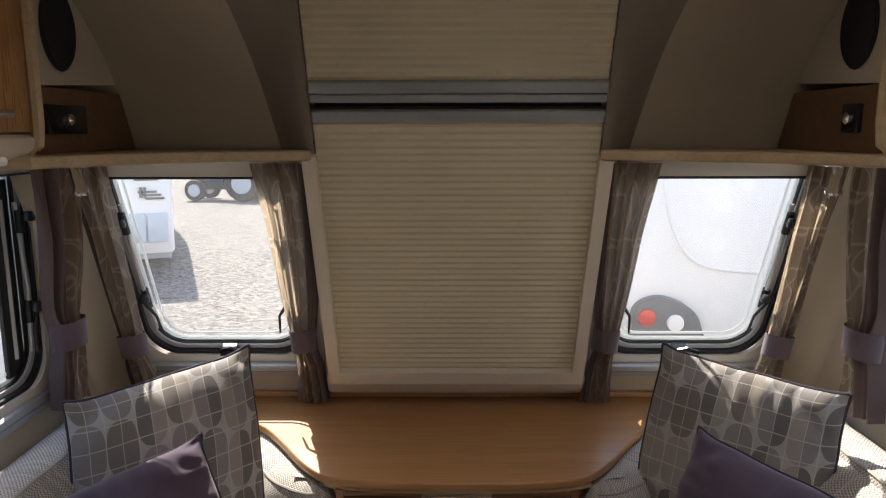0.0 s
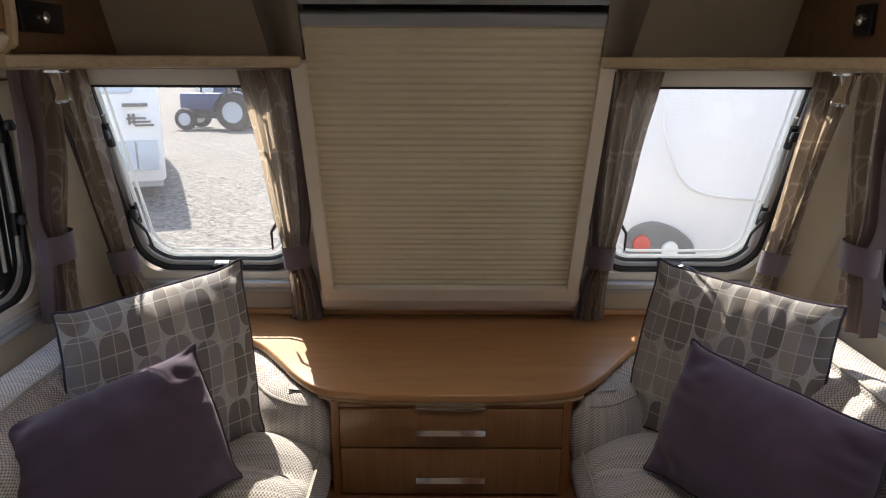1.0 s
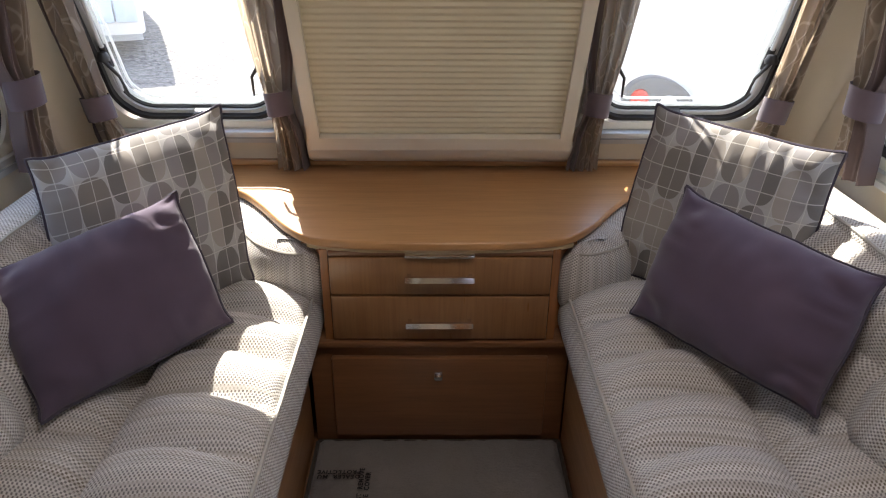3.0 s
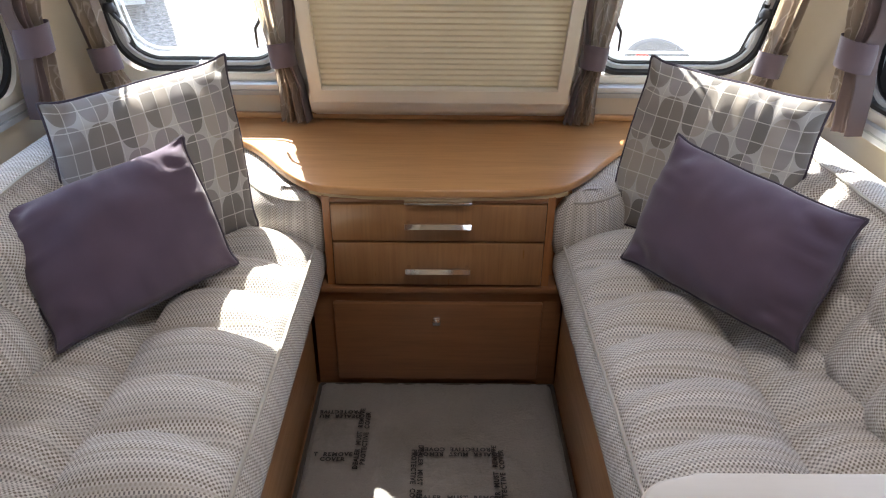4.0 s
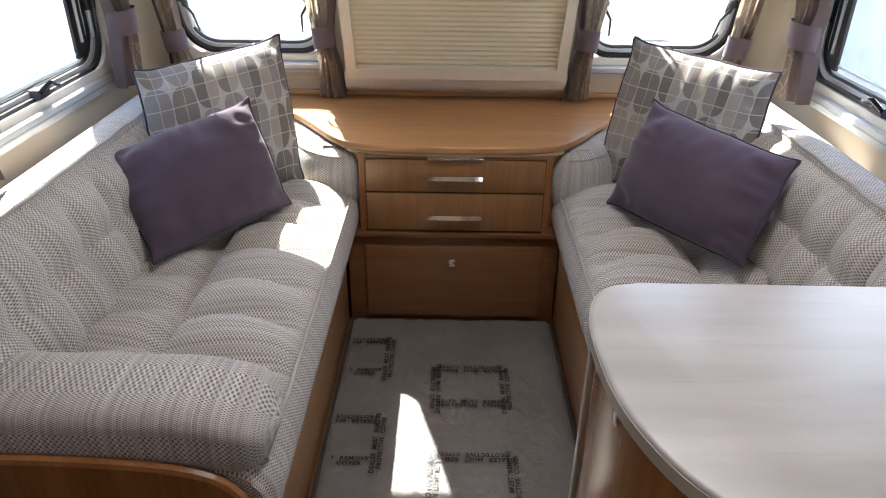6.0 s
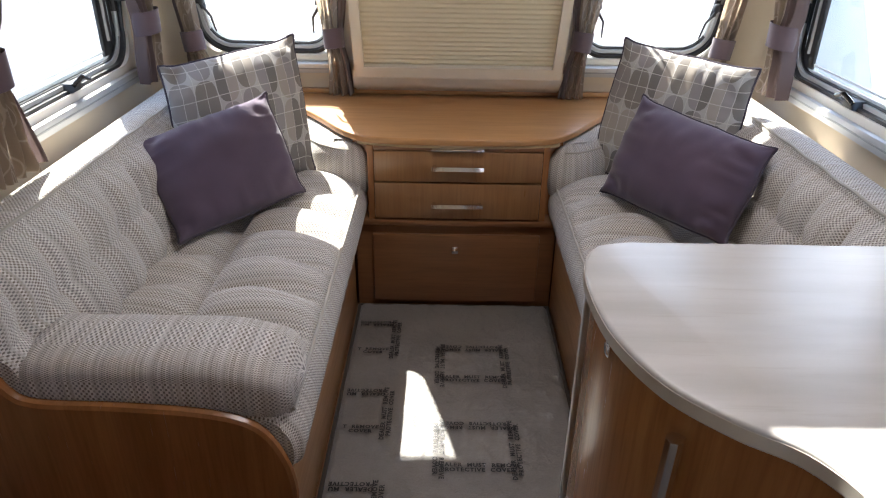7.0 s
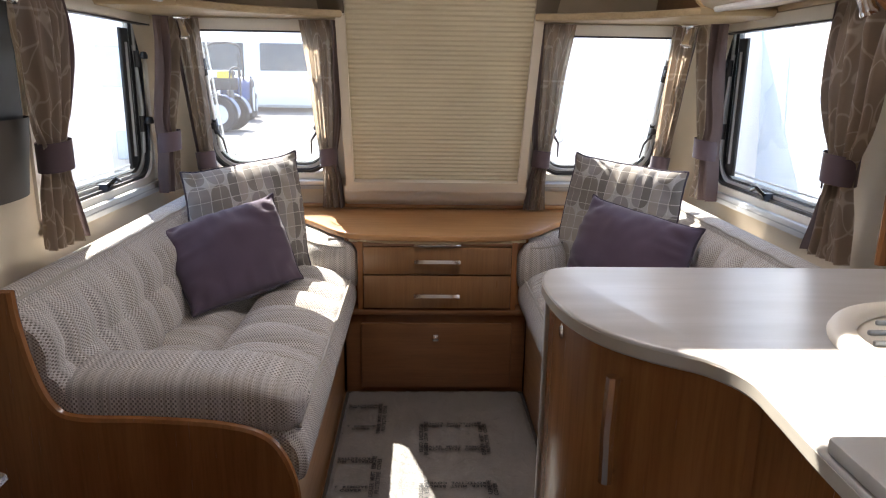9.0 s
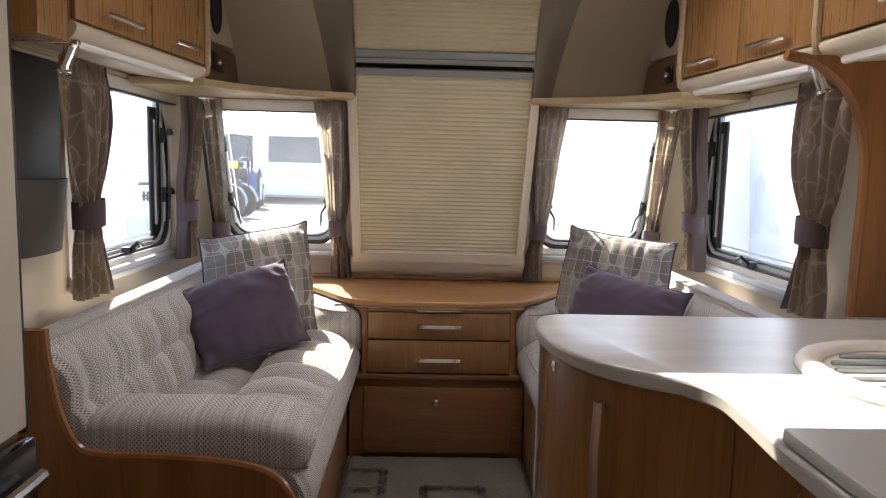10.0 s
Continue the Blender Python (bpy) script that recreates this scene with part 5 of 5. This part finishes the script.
part("sheet", grid(rug, 120, 460), M_FILM, ff)
M_BINDING = cloth("dark carpet binding", (0.045, 0.036, 0.028), 0.1)
for pts in ([(-0.318, -1.9 + 3.59 * i / 30, 0.003) for i in range(31)], [(0.382, -1.9 + 3.59 * i / 30, 0.003) for i in range(31)], [(-0.318 + 0.70 * i / 10, 1.69, 0.004) for i in range(11)]):
    part("binding", tube(pts, 0.0065, 6), M_BINDING, ff, "dark bound edge")
M_INK = plain("black print", (0.012, 0.012, 0.013), 0.45, var=0.1, bump=0)


def lettering(text, size, spacing=1.15):
    cu = bpy.data.curves.new("lettering", "FONT")
    cu.body, cu.size, cu.align_x, cu.align_y, cu.space_line, cu.resolution_u = text, size, "CENTER", "BOTTOM", 0.95, 2
    cu.space_character = spacing
    cu.offset = 0.0007
    o = new("lettering", cu)
    bpy.context.view_layer.update()
    me = bpy.data.meshes.new_from_object(o)
    bpy.data.objects.remove(o)
    bpy.data.curves.remove(cu)
    me.materials.clear()
    me.materials.append(M_INK)
    return me


TEXT = lettering("DEALER  MUST  REMOVE\nPROTECTIVE  COVER", 0.0185)
TEXT_START = lettering("DEALER  MU\nPROTECTIVE", 0.0185)
TEXT_END = lettering("T  REMOVE\nCOVER", 0.0185)


def stamp(text, x, y, turn):
    o = new("printed_text", text)
    o.parent = ff
    o.matrix_parent_inverse = ff.matrix_basis.inverted()
    o.matrix_basis = pose(x, y, 0.0178, 0, 0, turn)


for k in range(-1, 8):
    y = 1.222 - 0.380 * k
    for dx, dy, turn in ((0, 0, 0), (0, 0.20, 180), (0.125, 0.09, 90), (-0.125, 0.09, -90)):
        if y + dy < 1.60:
            stamp(TEXT, 0.090 + dx, y + dy, turn)
    y = 1.365 - 0.380 * k
    for text, x, dy, turn in ((TEXT_END, -0.240, 0, 0), (TEXT_START, -0.240, 0.20, 180), (TEXT, -0.150, 0.09, 90)):
        if y + dy < 1.62:
            stamp(text, x, y + dy, turn)

# ---------------------------------------------------------------- outside
tagged(part("ground", prism([(-600, -600), (600, -600), (600, 600), (-600, 600)], -0.8, -0.62), M_GRAVEL, smooth=False), "pale gravel yard in sunlight", "ground", kind="structure")


def wheel(parent, at, r, w, rim_mat=M_VANGREY):
    m = Matrix.Translation(at) @ pose(0, 0, 0, 0, 90, 0)
    t = part("wheel", spin([(r * 0.62, -w / 2), (r * 0.93, -w / 2), (r, -w * 0.3), (r, w * 0.3), (r * 0.93, w / 2), (r * 0.62, w / 2)], m, 26), M_TYRE, parent, "black tyre")
    part("rim", spin([(0.0, -w * 0.56), (r * 0.2, -w * 0.54), (r * 0.3, -w * 0.515), (r * 0.55, -w * 0.51), (r * 0.62, -w * 0.53), (r * 0.62, w * 0.53), (r * 0.5, w * 0.51), (r * 0.2, w * 0.54), (0.0, w * 0.56)], m, 20), rim_mat, t, "pale steel rim")


def touring_van(label, x0, x1, y0, y1, z1, windows=(), group="parked caravans", glass=None):
    """A white touring caravan with rounded ends, skirt, wheel, and its windows: (face, a0, a1, z0, z1)."""
    v = thing("caravan", ((x0 + x1) / 2, (y0 + y1) / 2, -0.62), label, "caravan", group)
    prof = smooth_line([(y0 + 0.10, -0.30), (y0 + 0.0, 0.2), (y0 + 0.05, 0.9), (y0 + 0.20, z1 - 0.35), (y0 + 0.55, z1 - 0.02), (y0 + 1.2, z1)], 5)
    prof2 = [(y0 + y1 - a, b) for a, b in reversed(prof)]
    part("shell", prism(prof + prof2, x0, x1, lambda a, b, h: (h, a, b), r=0.06, seg=3), M_VAN, v)
    part("skirt", box(x0 + 0.05, x1 - 0.05, y0 + 0.3, y1 - 0.3, -0.42, -0.29, 0.01), M_VANGREY, v, "grey skirt")
    part("roof_rail", tube([(x1 - 0.02, y0 + 1.2, z1 + 0.005), (x1 - 0.02, y1 - 1.2, z1 + 0.005)], 0.02), M_VANGREY, v)
    for k in (x0 + 0.15, x1 - 0.15):
        wheel(v, (k, (y0 + y1) / 2, -0.30), 0.32, 0.2)
    for face, a0, a1, b0, b1 in windows:
        if face == "south":
            put = lambda a, b, h: (a, y0 + 0.04 + 0.15 * max(0.0, b - 0.9) / (z1 - 1.25) - h, b)
        elif face == "east":
            put = lambda a, b, h: (x1 + h, a, b)
        else:
            put = lambda a, b, h: (x0 - h, a, b)
        wdw = part("window", ring(rrect(a0, a1, b0, b1, 0.08), rrect(a0 + 0.03, a1 - 0.03, b0 + 0.03, b1 - 0.03, 0.06), -0.05, 0.03, put), M_VANGREY, v, "grey window surround")
        part("pane", prism(rrect(a0 + 0.02, a1 - 0.02, b0 + 0.02, b1 - 0.02, 0.07), -0.05, 0.022, put), glass or M_VANBLUE, wdw, "acrylic pane")
    return v


# white van close ahead, its tail lamp low down
a = touring_van("white touring caravan parked close ahead, tail towards the window", 0.98, 3.2, 4.75, 10.5, 2.0, ())
cl = part("lamp_cluster", prism(smooth_line([(1.26, 0.12), (1.28, 0.32), (1.42, 0.40), (1.58, 0.37), (1.70, 0.28), (1.76, 0.13)], 5), 4.66, 4.78, lambda p, q, h: (p, h, q), r=0.01), M_VANGREY_D, a, "dark grey lamp cluster")
part("red_lamp", spin([(0.0, 0.0), (0.062, 0.0), (0.058, 0.02), (0.0, 0.03)], Matrix.Translation((1.36, 4.662, 0.265)) @ pose(0, 0, 0, 90), 18), M_RED, cl, "red lamp")
part("clear_lamp", spin([(0.0, 0.0), (0.06, 0.0), (0.055, 0.02), (0.0, 0.03)], Matrix.Translation((1.555, 4.662, 0.225)) @ pose(0, 0, 0, 90), 18), M_VAN, cl, "clear lamp")
part("grab_handle", tube([(2.28, 4.82, 0.86), (2.28, 4.76, 0.86), (2.46, 4.76, 0.86), (2.46, 4.82, 0.86)], 0.018), M_VANGREY, a, "grey grab handle")
part("grab_handle", tube([(1.10, 4.82, 0.72), (1.10, 4.74, 0.75), (1.10, 4.74, 1.25), (1.10, 4.84, 1.28)], 0.02), M_VANGREY, a, "grey grab handle")

for pts in ([(1.50, 4.80, 2.0), (1.46, 4.76, 1.3), (1.52, 4.745, 0.9), (1.72, 4.745, 0.62), (2.2, 4.745, 0.55)], [(2.55, 4.80, 1.9), (2.52, 4.75, 1.1), (2.48, 4.745, 0.62)]):
    part("moulding", tube(smooth_line(pts, 6), 0.012), M_VAN, a, "raised body moulding")

# van ahead to the other side, with decals and a gas locker
b = touring_van("white touring caravan with grey decals on its front", -6.35, -4.12, 10.4, 16, 2.3, (("south", -6.1, -4.45, 0.98, 1.6),))
for zz, x0, x1, hh in ((0.80, -4.62, -4.28, 0.045), (0.62, -4.58, -4.32, 0.028), (0.57, -4.52, -4.26, 0.028), (0.52, -4.48, -4.22, 0.028)):
    part("decal", box(x0, x1, 10.37, 10.47, zz, zz + hh), M_VANGREY_D, b, "dark grey stripe", smooth=False)
for x in (-4.56, -4.50):
    part("decal", box(x, x + 0.035, 10.37, 10.47, 0.55, 0.70), M_VANGREY_D, b, smooth=False)
for x0, x1 in ((-4.80, -4.50), (-4.48, -4.20)):
    part("locker_panel", prism(rrect(x0, x1, -0.12, 0.32, 0.03), 10.36, 10.44, lambda p, q, h: (p, h, q), r=0.012), M_VANPALE, b, "pale grey locker panel")
part("drawbar", tube([(-5.2, 10.6, -0.25), (-5.2, 9.3, -0.2)], 0.05), M_VANGREY, b)

b.matrix_basis = Matrix.Translation((-4.12, 10.4, 0)) @ pose(0, 0, 0, 0, 0, 22) @ Matrix.Translation((4.12, -10.4, 0)) @ b.matrix_basis


def tractor(label, at, turn, scale, plate):
    """A small farm tractor: bonnet, seat, mudguards, roll bar, four wheels."""
    t = thing("tractor", (0, 0, 0), label, "tractor", "tractors")
    part("bonnet", box(-1.35, 0.05, -0.28, 0.28, 0.62, 1.18, 0.06, 3), M_BLUE, t, "blue bonnet")
    part("chassis", box(-1.2, 0.9, -0.20, 0.20, 0.36, 0.64, 0.03), M_DULLBLACK, t)
    part("grille", box(-1.37, -1.33, -0.22, 0.22, 0.70, 1.08, 0.01), M_DULLBLACK, t)
    part("seat", merged(box(0.35, 0.80, -0.24, 0.24, 0.90, 1.0, 0.03), box(0.74, 0.84, -0.24, 0.24, 1.0, 1.38, 0.03)), M_DULLBLACK, t)
    part("steering_wheel", tube([(0.22 + 0.06 * math.cos(k), 0.2 * math.sin(k), 1.32 + 0.1 * math.cos(k)) for k in [2 * math.pi * i / 20 for i in range(20)]], 0.015, 6, closed=True), M_DULLBLACK, t)
    part("column", tube([(0.0, 0, 1.12), (0.22, 0, 1.32)], 0.025), M_DULLBLACK, t)
    part("exhaust", tube([(-0.8, 0.2, 1.1), (-0.8, 0.2, 1.9)], 0.035), M_DULLBLACK, t)
    for s in (-1, 1):
        part("mudguard", grid(lambda p, q, s=s: (0.62 - 0.66 * math.cos(math.pi * p), s * (0.40 + 0.28 * q), 0.60 + 0.66 * math.sin(math.pi * p)), 16, 1), M_BLUE, t, "blue mudguard")
        for px, r, w in ((0.62, 0.60, 0.34), (-1.05, 0.36, 0.22)):
            m = Matrix.Translation((px, s * 0.56, r)) @ pose(0, 0, 0, 90)
            wl = part("wheel", spin([(r * 0.55, -w / 2), (r * 0.93, -w / 2), (r, -w * 0.3), (r, w * 0.3), (r * 0.93, w / 2), (r * 0.55, w / 2)], m, 26), M_TYRE, t, "black treaded tyre")
            part("rim", spin([(0.0, -w * 0.56), (r * 0.2, -w * 0.56), (r * 0.3, -w * 0.51), (r * 0.5, -w * 0.51), (r * 0.57, -w * 0.54), (r * 0.57, w * 0.54), (r * 0.5, w * 0.51), (r * 0.3, w * 0.51), (r * 0.2, w * 0.56), (0.0, w * 0.56)], m, 20), M_VANGREY, wl, "pale grey rim")
    part("roll_bar", tube(smooth_line([(0.95, -0.5, 0.8), (0.98, -0.5, 1.7), (1.0, -0.35, 2.1), (1.0, 0.35, 2.1), (0.98, 0.5, 1.7), (0.95, 0.5, 0.8)], 5), 0.035), M_DULLBLACK, t, "black roll bar")
    if plate:
        part("plate", box(1.08, 1.10, -0.19, 0.19, 1.18, 1.36, 0.005), M_YELLOW, t, "yellow rear plate")
        part("toolbox", box(0.95, 1.07, -0.35, 0.35, 0.85, 1.2, 0.02), M_DULLBLACK, t)
    t.matrix_basis = pose(*at, 0, 0, turn) @ Matrix.Diagonal((scale, scale, scale, 1))
    return t


tractor("blue tractor with pale rims parked on the gravel, side on", (-6.75, 21.8, -0.62), -6, 0.92, False)
tractor("blue tractor with a yellow rear plate and roll bar", (-7.7, 28.0, -0.62), -82, 1.35, True)
mh = touring_van("large white motorhome parked beyond the tractors", -11.5, -3.9, 33.0, 38.0, 3.4, (("south", -7.6, -4.8, 1.25, 2.55), ("south", -11.0, -8.3, 1.25, 2.55)), glass=M_DARKPANE)
touring_van("white caravan parked alongside, wheel arch showing", -5.6, -3.1, -0.6, 6.2, 1.95, (("east", 3.4, 5.0, 0.55, 1.35),))
rv = touring_van("white caravan with a pale blue flank parked alongside", 2.75, 5.0, 0.2, 7.4, 1.95, ())
part("flank_panel", prism(smooth_line([(3.3, -0.2), (3.55, 0.5), (3.95, 1.1), (4.6, 1.75)], 6) + [(7.2, 1.75), (7.2, -0.2)], 2.735, 2.80, lambda p, q, h: (h, p, q)), M_VANPALE, rv, "pale blue flank panel")
part("seam", tube([(2.74, y, z) for y, z in smooth_line([(3.3, -0.2), (3.55, 0.5), (3.95, 1.1), (4.6, 1.75)], 6)], 0.015), M_VANGREY, rv)
part("grab_handle", tube([(2.76, 4.87, 0.78), (2.70, 4.87, 0.78), (2.70, 5.05, 0.78), (2.76, 5.05, 0.78)], 0.022), M_VANGREY, rv, "grey grab handle")
